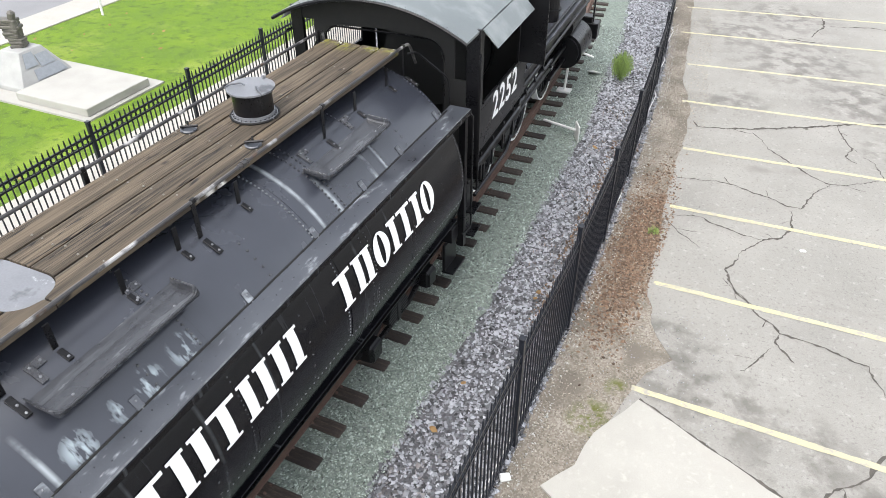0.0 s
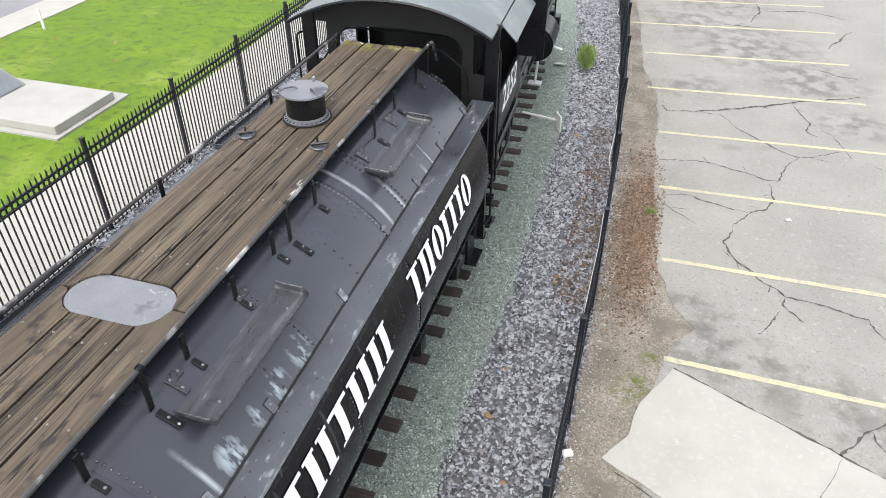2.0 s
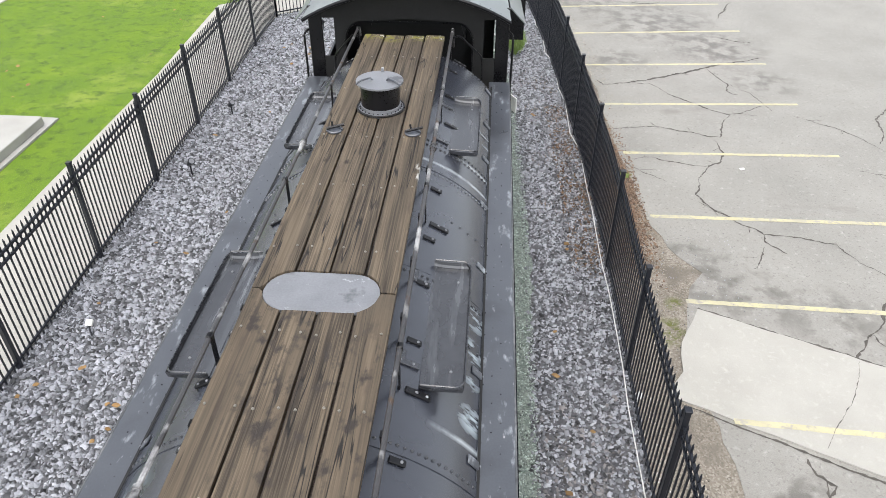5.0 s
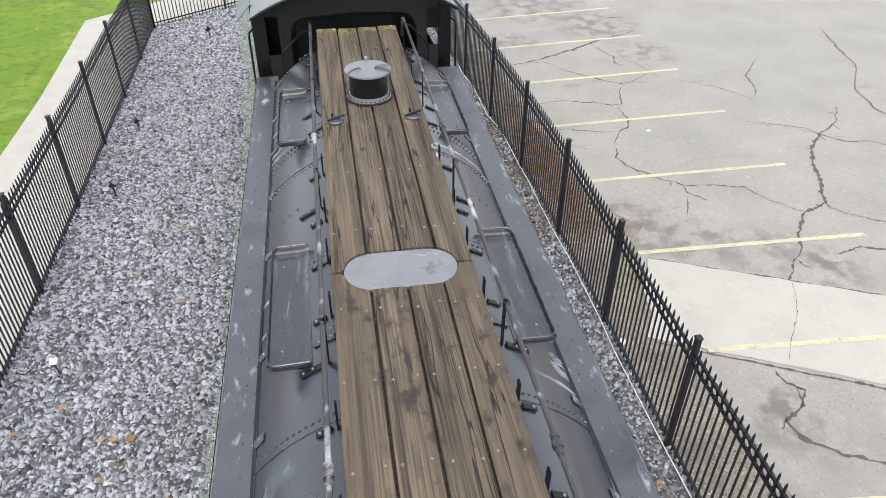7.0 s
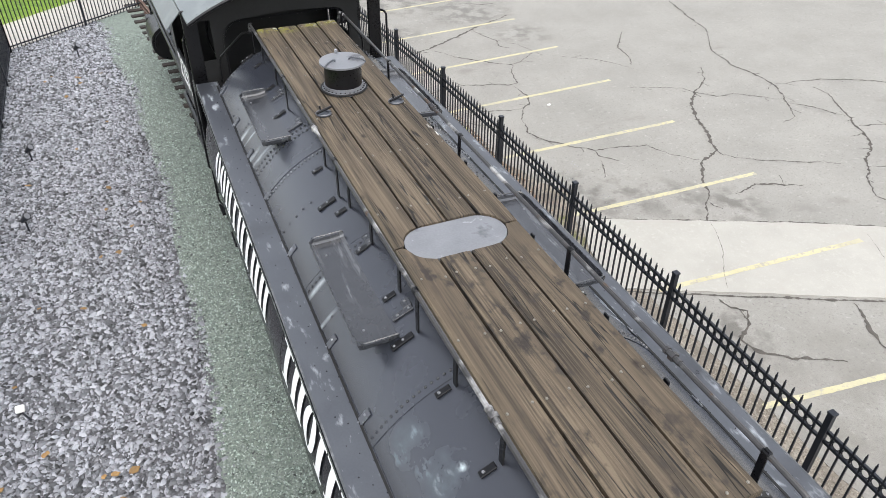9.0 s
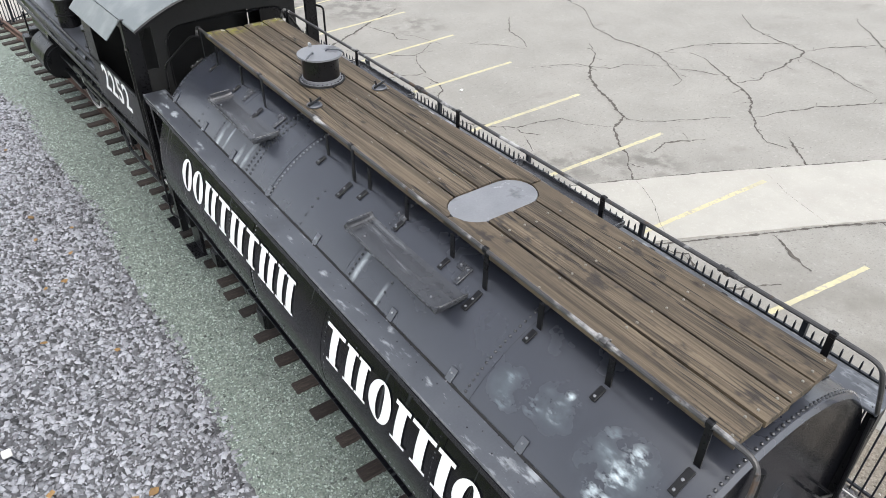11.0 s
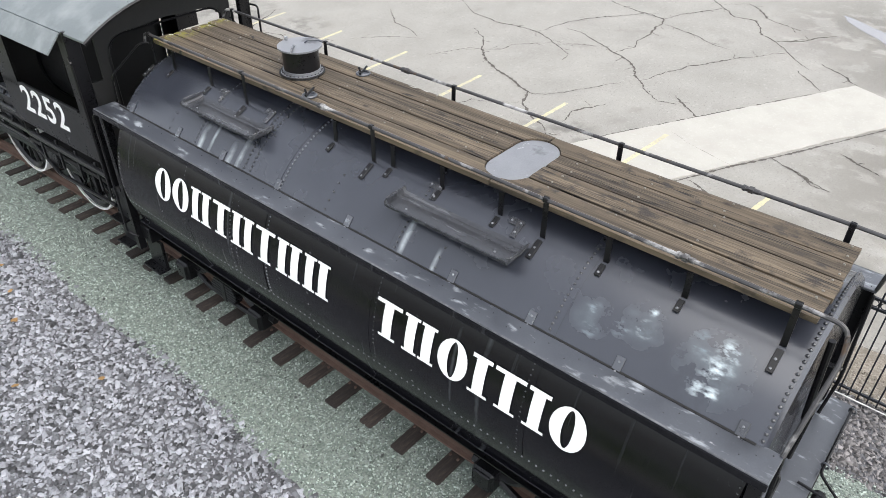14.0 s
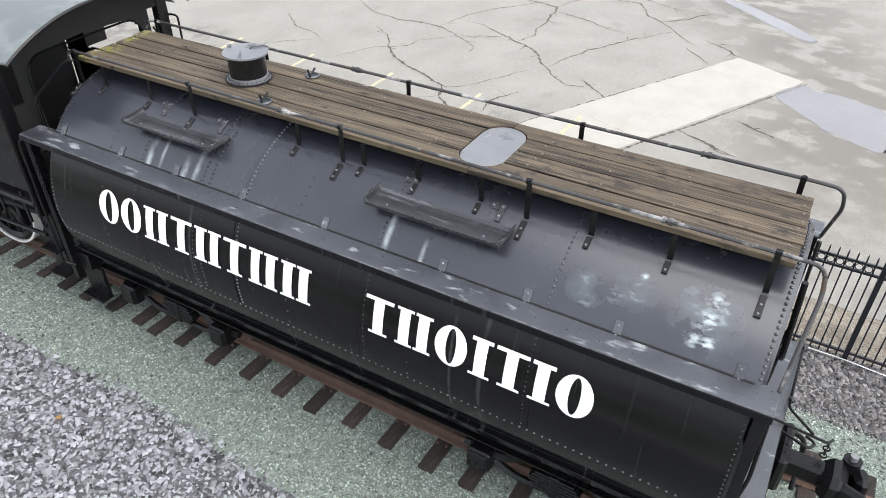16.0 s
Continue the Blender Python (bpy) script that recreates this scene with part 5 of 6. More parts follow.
def scatter(name, xy, z, size, flat, mat, label, category, seed, octa=False):
    """Many small angular stones joined into one mesh: places, size range, flatness."""
    rng = np.random.default_rng(seed)
    n = len(xy)
    if octa:
        base = np.array([(1, 0, 0), (0, 1, 0), (-1, 0, 0), (0, -1, 0), (0, 0, 1), (0, 0, -1)], float) * 0.55
        faces = np.array([(0, 1, 4), (1, 2, 4), (2, 3, 4), (3, 0, 4), (1, 0, 5), (2, 1, 5), (3, 2, 5), (0, 3, 5)])
    else:
        base = np.array([(-1, -1, -1), (1, -1, -1), (1, 1, -1), (-1, 1, -1), (-1, -1, 1), (1, -1, 1), (1, 1, 1), (-1, 1, 1)], float) * 0.5
        base[4:, :2] *= 0.72
        faces = np.array([(0, 1, 5, 4), (1, 2, 6, 5), (2, 3, 7, 6), (3, 0, 4, 7), (4, 5, 6, 7)])
    k, fs = len(base), faces.shape[1]
    v = base[None] * rng.uniform(0.6, 1.35, (n, k, 3))
    long = rng.uniform(size[0], size[1], n) * rng.choice([0.7, 1.0, 1.3], n, p=[0.45, 0.4, 0.15])
    v *= np.stack([long, long * rng.uniform(0.42, 0.85, n), long * flat * rng.uniform(0.7, 1.3, n)], 1)[:, None]
    t1, t2, a = rng.normal(0, 0.36, n).clip(-0.8, 0.8), rng.normal(0, 0.36, n).clip(-0.8, 0.8), rng.uniform(0, 6.283, n)
    v[:, :, 2] += v[:, :, 0] * np.tan(t1)[:, None] + v[:, :, 1] * np.tan(t2)[:, None]
    c, s = np.cos(a)[:, None], np.sin(a)[:, None]
    x, y = v[:, :, 0] * c - v[:, :, 1] * s, v[:, :, 0] * s + v[:, :, 1] * c
    v[:, :, 0], v[:, :, 1] = x + xy[:, :1], y + xy[:, 1:2]
    v[:, :, 2] += z + long[:, None] * flat * rng.uniform(0.1, 0.55, n)[:, None]
    f = (faces[None] + (np.arange(n) * k)[:, None, None]).reshape(-1, fs)
    me = bpy.data.meshes.new(name)
    me.vertices.add(n * k)
    me.vertices.foreach_set("co", v.reshape(-1).astype(np.float32))
    me.loops.add(f.size)
    me.loops.foreach_set("vertex_index", f.reshape(-1).astype(np.int32))
    me.polygons.add(len(f))
    me.polygons.foreach_set("loop_start", (np.arange(len(f)) * fs).astype(np.int32))
    me.update(calc_edges=True)
    me.materials.append(mat)
    return tagged(new(name, me), label, category, kind="stuff")


def bends(y):
    return np.where(y > 8, -0.005 * (y - 8) ** 2, 0.0)


grng = np.random.default_rng(3)


def strip(n, x0, x1, y0, y1, curve=True):
    y = grng.uniform(y0, y1, n)
    return np.stack([grng.uniform(x0, x1, n) + (bends(y) if curve else 0), y], 1)


xy = strip(64000, -10.2, XC - 2.15, -1.0, 23.0, False)
edge = XC - 2.25 + bends(xy[:, 1]) + 0.12 * np.sin(1.3 * xy[:, 1]) + grng.normal(0, 0.08, len(xy))
keep = (xy[:, 0] < edge) & (xy[:, 0] > -9.97 - 0.0165 * (xy[:, 1] - 4.9)) & (xy[:, 1] < 19.9 + (xy[:, 0] + 10.15) * 0.77)
scatter("gravel_stones", xy[keep], -0.012, (0.034, 0.078), 0.38, stone_mat, "loose grey and blue-grey crushed stones", "gravel", 11)
xy = strip(40000, XC + 1.9, -1.48, -7.0, 24.0)
keep = xy[:, 0] - bends(xy[:, 1]) > XC + 1.95 + 0.1 * np.sin(xy[:, 1]) + grng.normal(0, 0.09, len(xy))
front = xy[:, 1] > 3.0 + grng.normal(0, 1.2, len(xy))
scatter("gravel_stones", xy[keep & front], -0.012, (0.028, 0.066), 0.38, stone_mat, "loose grey crushed stones along the iron fence", "gravel", 12)
scatter("gravel_stones", xy[keep & ~front], -0.012, (0.03, 0.07), 0.3, brown_stone, "loose brown-grey crushed stones behind the tender", "gravel", 18)
xy = strip(1500, -2.15, -1.58, 7.5, 14.0)
scatter("bark_chips", xy[grng.random(len(xy)) < 0.35 + 0.65 * np.sin(xy[:, 1] * 1.7) ** 2], 0.03, (0.015, 0.05), 0.25, bark_mat, "brown bark chips lying among the fence stones", "litter", 19)
xy = np.concatenate([strip(44000, XC - 2.3, XC - 0.85, -2.5, 20.0), strip(40000, XC + 0.85, XC + 2.0, -3.0, 21.0), strip(2500, XC - 0.7, XC + 0.7, -4, -0.8)])
scatter("ballast_chips", xy, 0.0, (0.018, 0.04), 0.42, green_stone, "fine greenish-grey stone chips around the ties", "gravel", 13, True)
xy = strip(22000, -1.55, -0.35, -6.0, 24.0)
keep = xy[:, 0] < -0.75 + 0.25 * np.sin(xy[:, 1] * 0.9)
scatter("dirt_pebbles", xy[keep], 0.004, (0.012, 0.035), 0.5, pebble_mat, "scattered pebbles on the dirt strip", "gravel", 14, True)
xy = np.stack([-1.02 + grng.normal(0, 0.24, 9000), grng.choice([10.4, 9.2, 11.4, 8.3, 12.8], 9000, p=[0.4, 0.22, 0.22, 0.1, 0.06]) + grng.normal(0, 0.45, 9000)], 1)
scatter("bark_chips", xy[(xy[:, 0] > -1.52) & (xy[:, 0] < -0.62)], 0.004, (0.015, 0.05), 0.25, bark_mat, "brown bark chips and dry litter along the fence", "litter", 16)
xy = strip(2600, -1.5, -1.3, -4, 22.0)
scatter("white_pebbles", xy, 0.0, (0.015, 0.04), 0.5, pale_stone, "pale pebbles along the fence foot", "gravel", 17, True)
xy = strip(900, -0.9, 0.7, 5.5, 9.0, False)
scatter("lot_grit", xy, 0.012, (0.008, 0.02), 0.5, stone_mat, "loose grit on the edge of the asphalt", "gravel", 15, True)


def blades(name, places, length, width, mat, label, category, seed, up=1.0):
    """Thin blades or straws, one triangle each, joined into one mesh."""
    rng = np.random.default_rng(seed)
    n = len(places)
    a = rng.uniform(0, 6.283, n)
    ln = rng.uniform(length * 0.5, length * 1.2, n)
    side = np.stack([-np.sin(a), np.cos(a), np.zeros(n)], 1) * width
    tip = np.stack([np.cos(a) * ln * (1.05 - up), np.sin(a) * ln * (1.05 - up), ln * up], 1)
    v = np.stack([places - side, places + side, places + tip + rng.normal(0, length * 0.12, (n, 3)) * (1, 1, 0.2)], 1).reshape(-1, 3)
    me = bpy.data.meshes.new(name)
    me.vertices.add(3 * n)
    me.vertices.foreach_set("co", v.reshape(-1).astype(np.float32))
    me.loops.add(3 * n)
    me.loops.foreach_set("vertex_index", np.arange(3 * n, dtype=np.int32))
    me.polygons.add(n)
    me.polygons.foreach_set("loop_start", (np.arange(n) * 3).astype(np.int32))
    me.update(calc_edges=True)
    me.materials.append(mat)
    return tagged(new(name, me), label, category, kind="stuff")


n = 60000
g = np.stack([grng.uniform(-19.2, -12.05, n), grng.uniform(6, 26, n), np.zeros(n)], 1)
keep = ~((g[:, 0] > -17.4) & (g[:, 0] < -13.1) & (g[:, 1] > 9.85) & (g[:, 1] < 12.45)) & (g[:, 1] < 20.6 + (g[:, 0] + 12.3) * 0.8 + 6 * (g[:, 0] < -13))
blades("lawn_grass", g[keep], 0.03, 0.008, blade_mat, "short bright green lawn grass", "grass", 21, 0.5)
n = 5200
g = np.stack([-1.0 + grng.normal(0, 0.26, n), grng.choice([10.3, 9.0, 11.6, 12.6, 16.0], n, p=[0.45, 0.2, 0.2, 0.1, 0.05]) + grng.normal(0, 0.55, n), np.full(n, -0.01)], 1)
g = g[(g[:, 0] < -0.6) & (g[:, 0] > -1.55)]
blades("dry_litter", g, 0.13, 0.004, straw_mat, "brown dry grass and litter along the fence", "litter", 22, 0.18)
g = np.stack([grng.uniform(-2.6, -1.7, 500), grng.choice([11.5, 15.2, 13.5, 9.4, 18.5], 500) + grng.normal(0, 0.3, 500), np.full(500, 0.02)], 1)
g[:, 0] += bends(g[:, 1])
blades("dry_weeds", g, 0.12, 0.004, straw_mat, "dry brown weeds in the gravel", "weeds", 23, 0.5)
g = np.stack([grng.normal(-0.86, 0.05, 90), grng.normal(10.85, 0.05, 90), np.full(90, 0.0)], 1)
blades("weed", g, 0.16, 0.006, bush_mat, "small green weed at the asphalt edge", "weed", 24, 0.7)

# green bush by the fence
bush = thing("bush", "small feathery green bush growing in the gravel", "bush", (-2.93, 17.2, 0))
brng = np.random.default_rng(5)
bm = B()
for k in range(26):
    a, r = brng.uniform(0, 6.283), brng.uniform(0.05, 0.3)
    pipe(bm, [(-2.93, 17.2, 0), (-2.93 + r * 0.4 * math.cos(a), 17.2 + r * 0.4 * math.sin(a), 0.22), (-2.93 + r * math.cos(a), 17.2 + r * math.sin(a), brng.uniform(0.38, 0.62))], 0.006, 4)
part("stems", bm, bush_mat, bush)
pts = brng.normal(0, 1, (2600, 3))
pts *= (brng.uniform(0.25, 1, 2600) ** 0.5 / np.linalg.norm(pts, axis=1))[:, None]
pts = pts * (0.24, 0.24, 0.3) * (1 + 0.25 * np.sin(5 * np.arctan2(pts[:, 1], pts[:, 0])))[:, None] + (-2.93, 17.2, 0.36)
leaves = blades("foliage", pts, 0.12, 0.005, bush_mat, "", "", 25, 0.85)
leaves.parent = bush
leaves.matrix_parent_inverse = WORLD[bush.name].inverted()

# fallen leaves
lf = random.Random(9)
leaf_bm = B()
plate(leaf_bm, [(0.07, 0, 0.0), (0.03, 0.03, 0.008), (0.0, 0.055, 0.0), (-0.04, 0.03, 0.01), (-0.06, 0.0, 0.0), (-0.03, -0.035, 0.01), (0.02, -0.045, 0.0)], 0.002)
leaf_mesh = mesh_of(leaf_bm, "fallen_leaf", leaf_mat)
for k in range(70):
    if k < 34:
        x, y, z = lf.uniform(-9.7, -7.3), lf.uniform(1.5, 18), 0.035
    elif k < 42:
        x, y, z = lf.uniform(-2.6, -1.7), lf.uniform(2, 14), 0.035
    else:
        x, y, z = lf.uniform(-18.8, -12.3), lf.uniform(7, 20), 0.05
        if -17.4 < x < -13.1 and 9.8 < y < 12.5:
            continue
    ob = new("fallen_leaf", leaf_mesh)
    ob.matrix_basis = pose(x, y, z, lf.uniform(-15, 15), lf.uniform(-15, 15), lf.uniform(0, 360)) @ Matrix.Scale(lf.uniform(0.6, 1.1), 4)
    tagged(ob, "dry orange-brown fallen leaf", "leaf", "fallen leaves")


# ---- cracks and puddles in the lot ----
def crack(width, *way, z=0.0155, seed=0, branch=True, wander=0.022):
    """A jagged open crack along a few waypoints, widest in its middle."""
    rng = random.Random(seed + len(way) + int(way[0][0] * 100))
    pts = []
    for (x0, y0), (x1, y1) in zip(way, way[1:]):
        n = max(2, int(math.hypot(x1 - x0, y1 - y0) / 0.055))
        wob = [0.0]
        for k in range(n):
            wob.append(0.94 * wob[-1] + rng.choice((-1, 1)) * rng.uniform(0.2, 1.0) * wander)
        for k in range(n):
            f = k / n
            w = wob[k] - wob[-1] * f
            d = math.hypot(x1 - x0, y1 - y0)
            pts.append((x0 + (x1 - x0) * f - (y1 - y0) / d * w, y0 + (y1 - y0) * f + (x1 - x0) / d * w))
    pts.append(way[-1])
    width *= 1.05 if z < 0.03 else 1.0
    bm = B()
    rows = []
    for k, (x, y) in enumerate(pts):
        xa, ya = pts[max(k - 1, 0)]
        xb, yb = pts[min(k + 1, len(pts) - 1)]
        d = math.hypot(xb - xa, yb - ya) or 1
        w = width * (0.25 + 0.75 * math.sin(math.pi * min(0.92, max(0.08, k / len(pts))))) * rng.choice((0.3, 0.45, 0.6, 0.8, 1.0, 1.3)) / 2
        rows.append((bm.verts.new((x - (yb - ya) / d * w, y + (xb - xa) / d * w, z)), bm.verts.new((x + (yb - ya) / d * w, y - (xb - xa) / d * w, z))))
    for p, q in zip(rows, rows[1:]):
        bm.faces.new((p[0], p[1], q[1], q[0]))
    bmesh.ops.recalc_face_normals(bm, faces=bm.faces)
    if branch:
        for k in range(6, len(pts) - 6, 13):
            if rng.random() < 0.6:
                x, y = pts[k]
                a = math.atan2(pts[k + 3][1] - y, pts[k + 3][0] - x) + rng.choice((-1, 1)) * rng.uniform(0.6, 1.3)
                r = rng.uniform(0.1, 0.4)
                crack(width * 0.35, (x, y), (x + r * math.cos(a), y + r * math.sin(a)), z=z, seed=k, branch=False)
    solid("asphalt_crack", bm, crack_mat, "dark jagged open crack in the asphalt", "crack", group="cracks in the parking lot")


crack(0.080, (6.43, 11.83), (5.72, 10.94), (5.24, 10.64), (4.62, 9.92), (4.22, 9.15), (3.98, 8.58), (3.72, 8.03), (3.10, 7.76), (2.55, 7.03), (2.31, 6.61), (1.74, 5.96))
crack(0.050, (8.41, 13.94), (7.52, 12.73), (7.29, 11.71), (7.44, 10.68), (7.38, 10.24), (7.15, 9.68), (6.83, 9.22), (6.47, 8.63), (6.02, 8.52))
crack(0.045, (7.38, 10.24), (8.77, 10.07), (9.60, 9.66), (10.32, 9.16), (11.02, 8.73), (10.87, 8.01))
crack(0.045, (10.87, 8.01), (11.74, 7.77), (12.61, 7.32), (13.21, 7.00))
crack(0.060, (12.24, 10.97), (11.39, 10.02), (11.06, 9.04), (11.07, 8.49), (10.87, 8.01), (10.38, 7.83), (9.38, 7.69), (8.70, 7.73), (8.11, 7.54), (7.47, 7.74))
crack(0.050, (10.44, 7.77), (10.29, 7.18), (10.15, 6.61), (9.80, 6.03), (9.66, 5.43))
crack(0.070, (8.19, 9.76), (8.23, 9.31), (7.90, 8.72), (7.65, 8.11), (7.37, 7.68), (7.12, 7.19), (6.73, 6.76), (6.32, 6.57), (6.00, 6.20), (5.54, 5.77), (5.28, 5.41), (5.41, 4.99))
crack(0.050, (6.10, 6.33), (6.86, 6.09), (7.28, 5.95), (7.77, 5.84), (8.29, 5.51), (8.89, 5.21), (9.36, 4.99), (9.83, 4.62), (10.49, 4.18))
crack(0.035, (6.86, 9.37), (7.30, 8.86), (7.47, 8.43), (7.71, 8.06))
crack(0.060, (5.89, 5.26), (5.58, 4.95), (5.28, 4.58), (4.97, 4.29))
crack(0.060, (14.82, 8.69), (13.97, 7.89), (13.15, 7.06), (12.52, 6.43), (12.63, 5.82), (11.48, 5.25), (11.14, 4.73), (10.56, 4.21), (10.02, 3.73), (9.67, 3.35))
crack(0.060, (13.51, 7.22), (14.10, 6.62), (13.74, 6.13), (13.02, 5.66), (12.77, 5.09), (12.58, 4.44))
crack(0.040, (11.14, 4.73), (11.88, 4.18))
crack(0.030, (3.64, 7.89), (3.91, 7.60), (4.51, 7.24), (5.02, 6.95), (5.69, 6.61))
crack(0.050, (2.88, 6.52), (3.47, 6.65), (3.87, 6.48), (4.33, 6.26))
crack(0.060, (2.31, 3.28), (2.20, 3.00), (2.01, 2.68), (1.90, 2.30))
crack(0.060, (4.26, 2.40), (4.10, 2.07), (4.00, 1.71), (3.80, 1.43), (3.66, 1.11))
crack(0.050, (6.06, 14.88), (5.22, 13.87), (5.09, 13.14), (4.82, 12.64))
crack(0.030, (3.39, 13.91), (4.16, 13.34), (4.78, 12.37))
crack(0.035, (3.93, 11.42), (5.08, 10.95), (5.60, 10.20), (6.09, 10.21), (6.90, 9.50))
crack(0.080, (-0.88, 15.63), (-0.78, 15.35), (-0.24, 15.49), (0.36, 15.72), (0.96, 16.07), (1.56, 16.39), (2.05, 16.67), (2.66, 17.03), (3.63, 17.49))
crack(0.040, (0.37, 15.54), (0.74, 14.90), (1.09, 14.57), (1.42, 14.22), (1.74, 13.97), (1.95, 13.88), (2.48, 14.13), (2.81, 14.37))
crack(0.040, (1.95, 13.88), (1.73, 13.49), (1.56, 13.08), (1.46, 12.71), (1.25, 12.70), (0.79, 12.90), (0.36, 13.04), (-0.07, 13.12), (-0.83, 12.95))
crack(0.045, (1.30, 12.55), (1.35, 11.95), (1.21, 11.60), (0.92, 11.40), (0.74, 11.10), (0.61, 10.91))
crack(0.030, (-0.67, 11.55), (-0.17, 11.68), (0.14, 11.53), (0.54, 11.41), (0.88, 11.38))
crack(0.035, (-0.75, 11.39), (-0.41, 10.99), (-0.09, 10.73))
crack(0.040, (2.05, 16.67), (2.20, 16.02), (2.35, 15.65), (2.22, 15.18), (2.43, 14.99))
crack(0.035, (2.55, 15.31), (2.76, 15.12), (2.88, 14.65), (2.99, 14.13))
crack(0.060, (2.92, 18.96), (3.28, 18.73), (3.75, 18.65))
crack(0.060, (0.57, 22.00), (1.19, 21.98), (1.80, 22.11))
crack(0.060, (1.18, 24.73), (1.59, 24.29), (1.66, 23.47), (1.34, 22.45))
crack(0.060, (1.83, 23.64), (2.95, 23.96), (3.56, 23.81), (4.25, 23.39))
crack(0.060, (3.31, 20.71), (3.74, 21.62), (4.14, 22.37))
crack(0.070, (0.45, 4.15), (0.48, 3.92), (0.66, 3.78), (0.37, 3.46), (0.12, 3.31), (0.25, 2.95), (0.51, 2.72), (0.84, 2.58), (1.19, 2.38))
crack(0.035, (0.41, 10.00), (0.76, 9.64), (0.94, 9.35), (1.32, 9.00), (1.94, 8.95), (2.50, 8.80), (2.68, 8.27), (3.13, 7.81))
crack(0.045, (1.35, 9.00), (1.28, 8.76), (1.44, 8.59), (1.56, 8.44))
crack(0.030, (1.23, 8.62), (1.08, 8.29), (0.88, 7.98))
crack(0.06, (9.31, 17.0), (8.77, 15.27), (8.41, 13.94))
crack(0.035, (0.61, 10.91), (0.41, 10.26), (0.6, 9.8), (0.92, 9.37))
crack(0.008, (4.06, 4.57), (3.74, 3.95), (3.55, 3.37), (3.37, 2.82), z=0.0345, wander=0.006, branch=False)
crack(0.012, (1.75, 5.9), (1.4, 5.2), (0.74, 4.31), z=0.0345, wander=0.01, branch=False)
crack(0.05, (4.05, 1.83), (3.67, 1.39), (3.65, 1.04))
crack(0.07, (5.38, 1.34), (5.14, 0.93), (4.94, 0.49))
crack(0.06, (10.27, 3.2), (9.78, 2.47), (9.38, 2.09))
crack(0.05, (9.4, 3.53), (8.92, 3.1), (8.46, 2.7))
crack(0.05, (11.13, 4.75), (11.84, 4.09), (12.43, 3.81), (12.78, 3.55))
slab_edge = [(-0.28, 6.9), (3.0, 5.41), (6.2, 3.75), (9.35, 2.14)]
crack(0.075, *slab_edge, seed=3, branch=False, wander=0.006)
crack(0.06, (-0.9, 4.92), (0.1, 4.43), (3.0, 3.03), (5.6, 1.7), (8.4, 0.3), seed=5, branch=False, wander=0.006)

water_mat = material("puddle_water", [(0.19, 0.185, 0.19), (0.23, 0.225, 0.232)], 0.8, (0.06, 0.16), 0, 0.0, 20, spec=0.4)


def puddle(cx, cy, rx, ry, turn, seed):
    rng = random.Random(seed)
    ph = [rng.uniform(0, 6.28) for _ in range(4)]
    pts = []
    for k in range(56):
        a = k * math.tau / 56
        r = 1 + 0.16 * math.sin(2 * a + ph[0]) + 0.09 * math.sin(3 * a + ph[1]) + 0.05 * math.sin(7 * a + ph[2]) + 0.03 * math.sin(13 * a + ph[3])
        x, y = rx * r * math.cos(a), ry * r * math.sin(a)
        c, s = math.cos(radians(turn)), math.sin(radians(turn))
        pts.append((cx + x * c - y * s, cy + x * s + y * c, 0.0135))
    bm = B()
    f = bm.faces.new([bm.verts.new(p) for p in pts])
    bmesh.ops.triangulate(bm, faces=[f])
    bmesh.ops.recalc_face_normals(bm, faces=bm.faces)
    solid("puddle", bm, water_mat, "shallow grey rain puddle on the asphalt", "puddle")


puddle(6.9, -0.65, 1.75, 0.95, 35, 2)
puddle(13.2, 2.1, 2.0, 0.36, 47, 4)

# ---- small things ----
# white conduit along the fence foot
bm = B()
pipe(bm, [(p[0] - 0.07 + 0.02 * math.sin(3 * k), p[1] + d, 0.03 + 0.03 * abs(math.sin(2 * k + d))) for k, p in enumerate(east[:-1]) for d in (0, 0.8, 1.6)], 0.009, 6)
solid("conduit", bm, pale_plastic, "thin white plastic conduit along the fence foot", "conduit")

# spike lights in the gravel
for x, y in ((-9.45, 12.98), (-9.42, 10.27), (-8.5, 18.68), (-2.15, -3.2)):
    lamp = thing("spike_light", "small black garden spike light standing in gravel", "garden light", (x, y, 0), "spike lights")
    part("stake", pipe(B(), [(x, y, -0.02), (x, y, 0.2), (x + 0.01, y + 0.01, 0.22)], 0.016, 6), fence_paint, lamp)
    head = part("lamp_head", rod(B(), (x - 0.05, y + 0.04, 0.2), (x + 0.06, y - 0.03, 0.32), 0.045, 12, 0.07), fence_paint, lamp)
    part("lens", rod(B(), (x + 0.06, y - 0.03, 0.32), (x + 0.064, y - 0.0325, 0.3245), 0.055, 12), grey_metal, head)
white_lamp = thing("tipped_light", "tipped white-backed garden light lying in gravel", "garden light", (-9.36, 5.76, 0))
part("housing", box(B(), (-9.36, 5.82, 0.08), (0.11, 0.1, 0.05), 0.012, Matrix.Rotation(radians(35), 4, "X")), pale_plastic, white_lamp)
part("stake", pipe(B(), [(-9.33, 5.74, 0.08), (-9.24, 5.62, 0.02)], 0.014, 6), fence_paint, white_lamp)

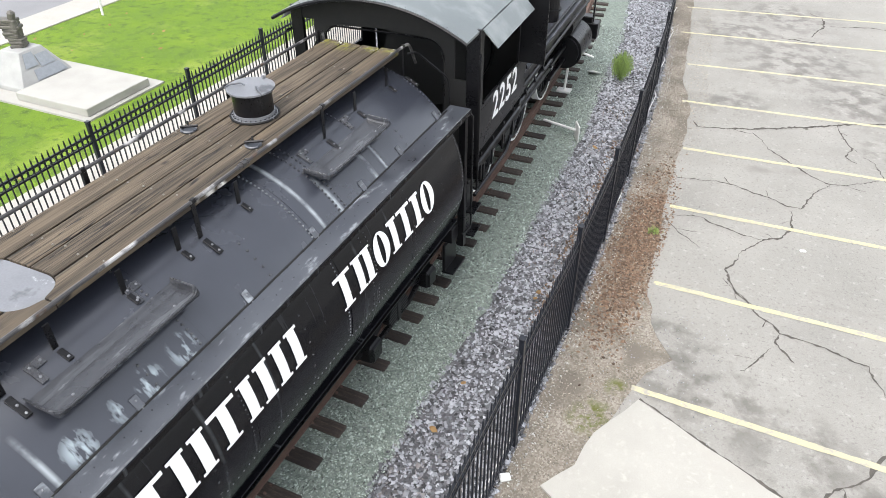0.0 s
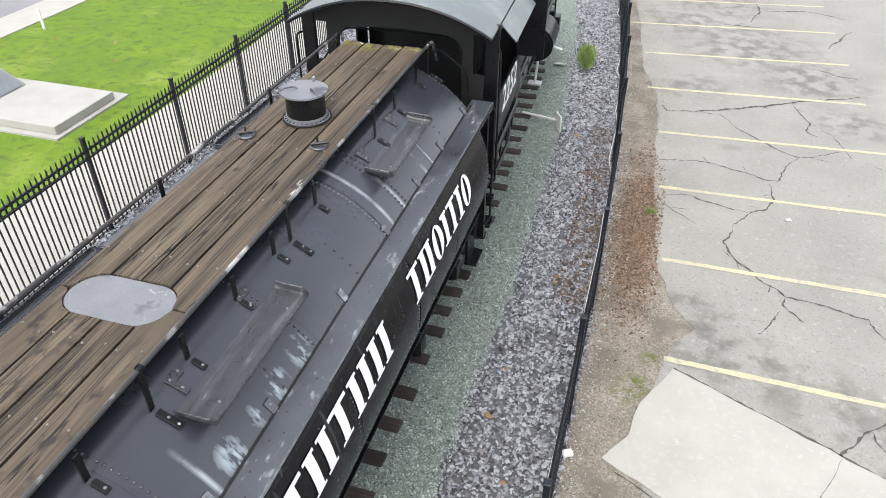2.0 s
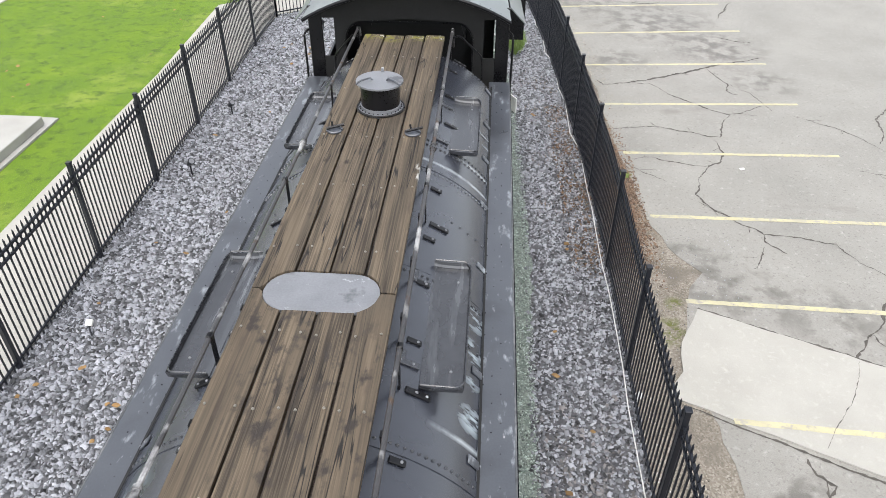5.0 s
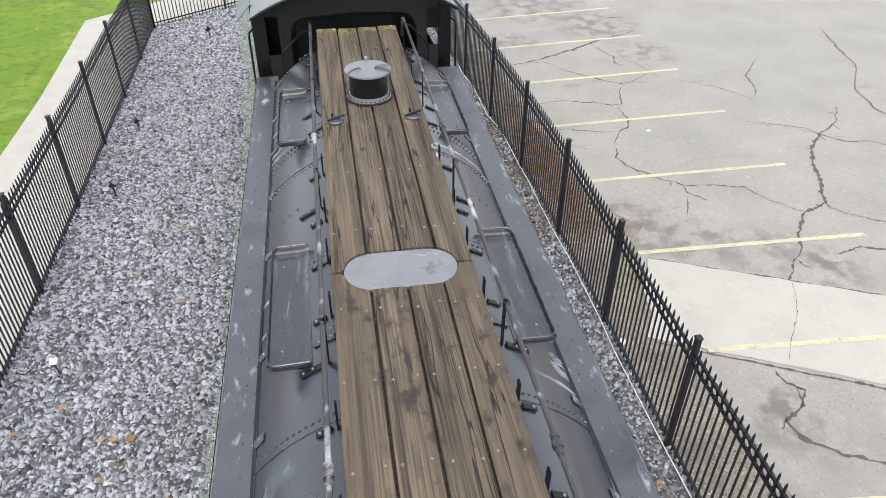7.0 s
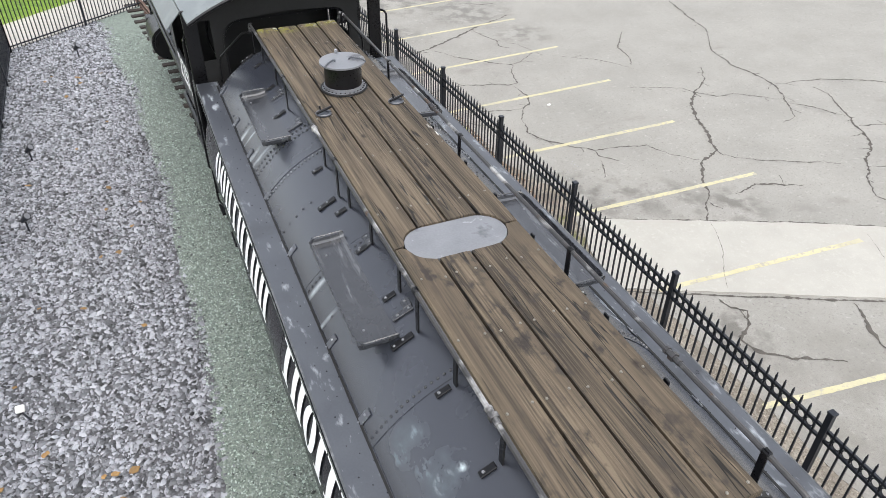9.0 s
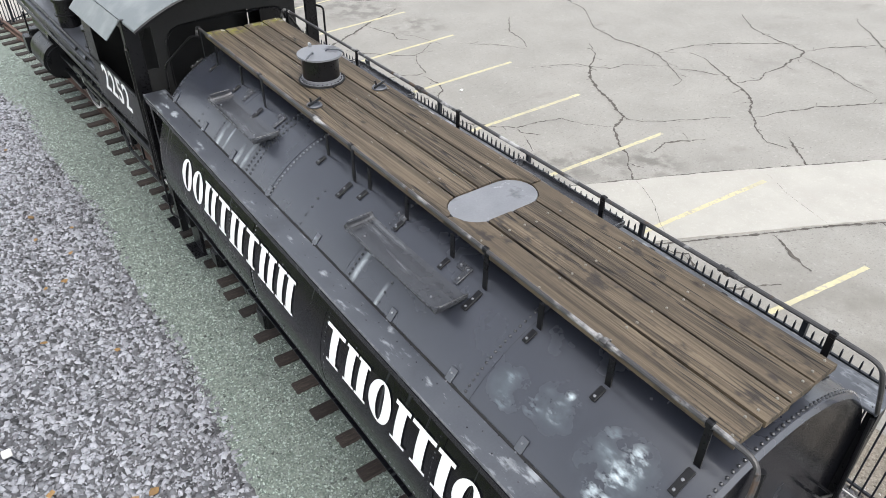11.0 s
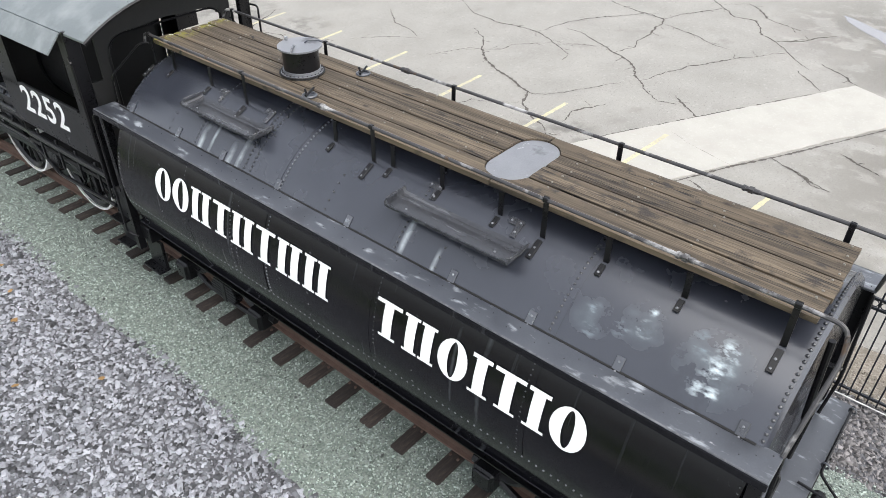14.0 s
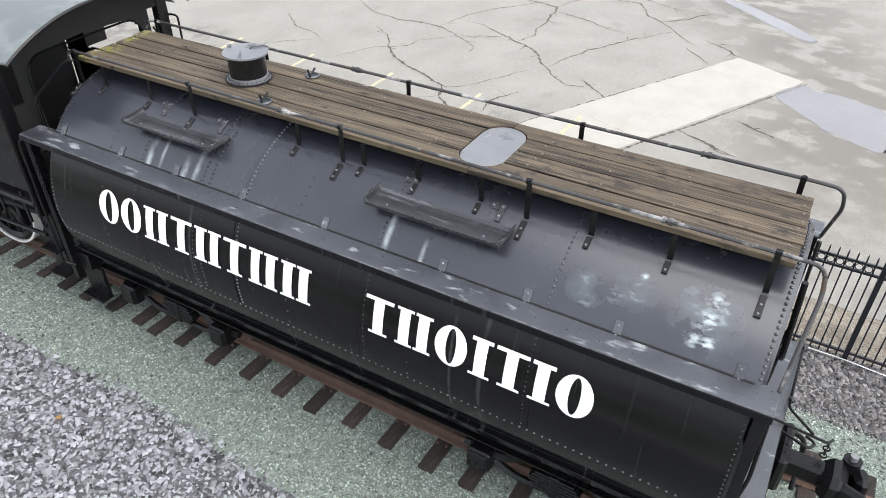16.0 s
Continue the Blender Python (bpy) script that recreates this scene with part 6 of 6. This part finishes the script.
# white marker stands by the track
stand = thing("marker_stand", "white marker stand with square foot beside the track", "stand", (-4.02, 16.0, 0))
part("foot", box(B(), (-4.02, 16.0, 0.03), (0.34, 0.24, 0.05), 0.01), pale_plastic, stand)
part("pole", rod(B(), (-4.02, 16.02, 0.05), (-3.98, 16.12, 1.05), 0.03, 8), pale_plastic, stand)
part("arm", rod(B(), (-3.98, 16.12, 1.04), (-3.45, 16.25, 0.86), 0.026, 8), pale_plastic, stand)
sign = thing("tipped_stand", "tipped white marker stand lying in the gravel", "stand", (-3.1, 13.6, 0))
part("pole", rod(B(), (-3.95, 14.2, 0.06), (-3.08, 13.72, 0.2), 0.03, 8), pale_plastic, sign)
part("plate", box(B(), (-3.05, 13.66, 0.2), (0.32, 0.03, 0.36), 0.006, Matrix.Rotation(radians(-62), 4, "Z")), pale_plastic, sign)
solid("paper_plate", rod(B(), (-3.63, 17.32, 0.03), (-3.63, 17.34, 0.06), 0.15, 18, 0.17), pale_plastic, "crumpled white disc lying on the gravel", "litter")
solid("paper_scrap", box(B(), (-1.47, 5.0, 0.05), (0.13, 0.1, 0.06), 0.015, Matrix.Rotation(radians(30), 4, "Z")), pale_plastic, "crumpled white scrap at the fence foot", "litter")
solid("paper_scrap", box(B(), (1.55, 11.3, 0.03), (0.1, 0.06, 0.03), 0.01, Matrix.Rotation(radians(20), 4, "Z")), pale_plastic, "small white scrap on the asphalt", "litter")
marker = thing("lawn_marker", "thin white marker post in the lawn", "post", (-18.6, 15.66, 0))
part("post", box(B(), (-18.6, 15.66, 0.3), (0.08, 0.05, 0.62), 0.01), pale_plastic, marker)

# monument on the lawn
monument = thing("monument", "grey granite pedestal with dark layered stone sculpture", "monument", (-16.4, 11.1, 0.03))
bm = B()
lo = [(-17.05, 10.4), (-15.72, 10.4), (-15.72, 11.9), (-17.05, 11.9)]
hi = [(-16.72, 10.85), (-16.1, 10.85), (-16.1, 11.5), (-16.72, 11.5)]
vs = [[bm.verts.new((x, y, z)) for x, y in ring] for ring, z in ((lo, 0.05), (lo, 0.16), (hi, 0.86))]
for a, b in zip(vs, vs[1:]):
    for k in range(4):
        bm.faces.new((a[k], a[(k + 1) % 4], b[(k + 1) % 4], b[k]))
bm.faces.new(vs[2])
bm.faces.new(vs[0][::-1])
bmesh.ops.bevel(bm, geom=list(bm.edges), offset=0.012, segments=1, affect="EDGES")
pedestal = part("pedestal", bm, granite, monument)
east_face = [Vector((-15.72, 10.4, 0.16)), Vector((-15.72, 11.9, 0.16)), Vector((-16.1, 11.5, 0.86)), Vector((-16.1, 10.85, 0.86))]


def on_face(u, v):
    return east_face[0].lerp(east_face[1], u).lerp(east_face[3].lerp(east_face[2], u), v) + Vector((0.012, 0, 0.006))


for u0, u1, v0, v1 in ((0.12, 0.46, 0.5, 0.92), (0.5, 0.9, 0.42, 0.8), (0.3, 0.92, 0.08, 0.4)):
    part("plaque", plate(B(), [on_face(u0, v0), on_face(u1, v0), on_face(u1, v1), on_face(u0, v1)], 0.012), plaque_stone, pedestal, "dark blue-grey plaque")
mr = random.Random(2)
sculpture = part("sculpture", box(B(), (-16.42, 11.18, 1.2), (0.26, 0.14, 0.66), 0.03), dark_stone, monument, "dark layered stone block")
for k in range(9):
    w = 0.34 + 0.16 * (k / 8) + mr.uniform(-0.04, 0.04)
    turn = Matrix.Rotation(radians(mr.uniform(-12, 12) + 20), 4, "Z") @ Matrix.Rotation(radians(mr.uniform(-7, 7)), 4, "Y")
    part("stone", box(B(), (-16.42 - 0.02 * k + mr.uniform(-0.02, 0.02), 11.18 + mr.uniform(-0.02, 0.02), 0.9 + 0.075 * k), (w, 0.22 + 0.05 * mr.random(), 0.085), 0.02, turn), dark_stone, sculpture)
part("stone", box(B(), (-16.38, 11.2, 1.62), (0.16, 0.16, 0.24), 0.04, Matrix.Rotation(radians(18), 4, "Y")), dark_stone, sculpture)
solid("monument_slab", box(B(), (-14.5, 11.08, 0.15), (2.25, 1.95, 0.2), 0.015), old_concrete, "raised pale concrete slab before the pedestal", "slab")
sheet("monument_plinth", [(-17.3, 9.95), (-13.25, 9.95), (-13.25, 12.4), (-17.3, 12.4)], 0.05, old_concrete, "flat pale concrete footing under the monument", "slab")
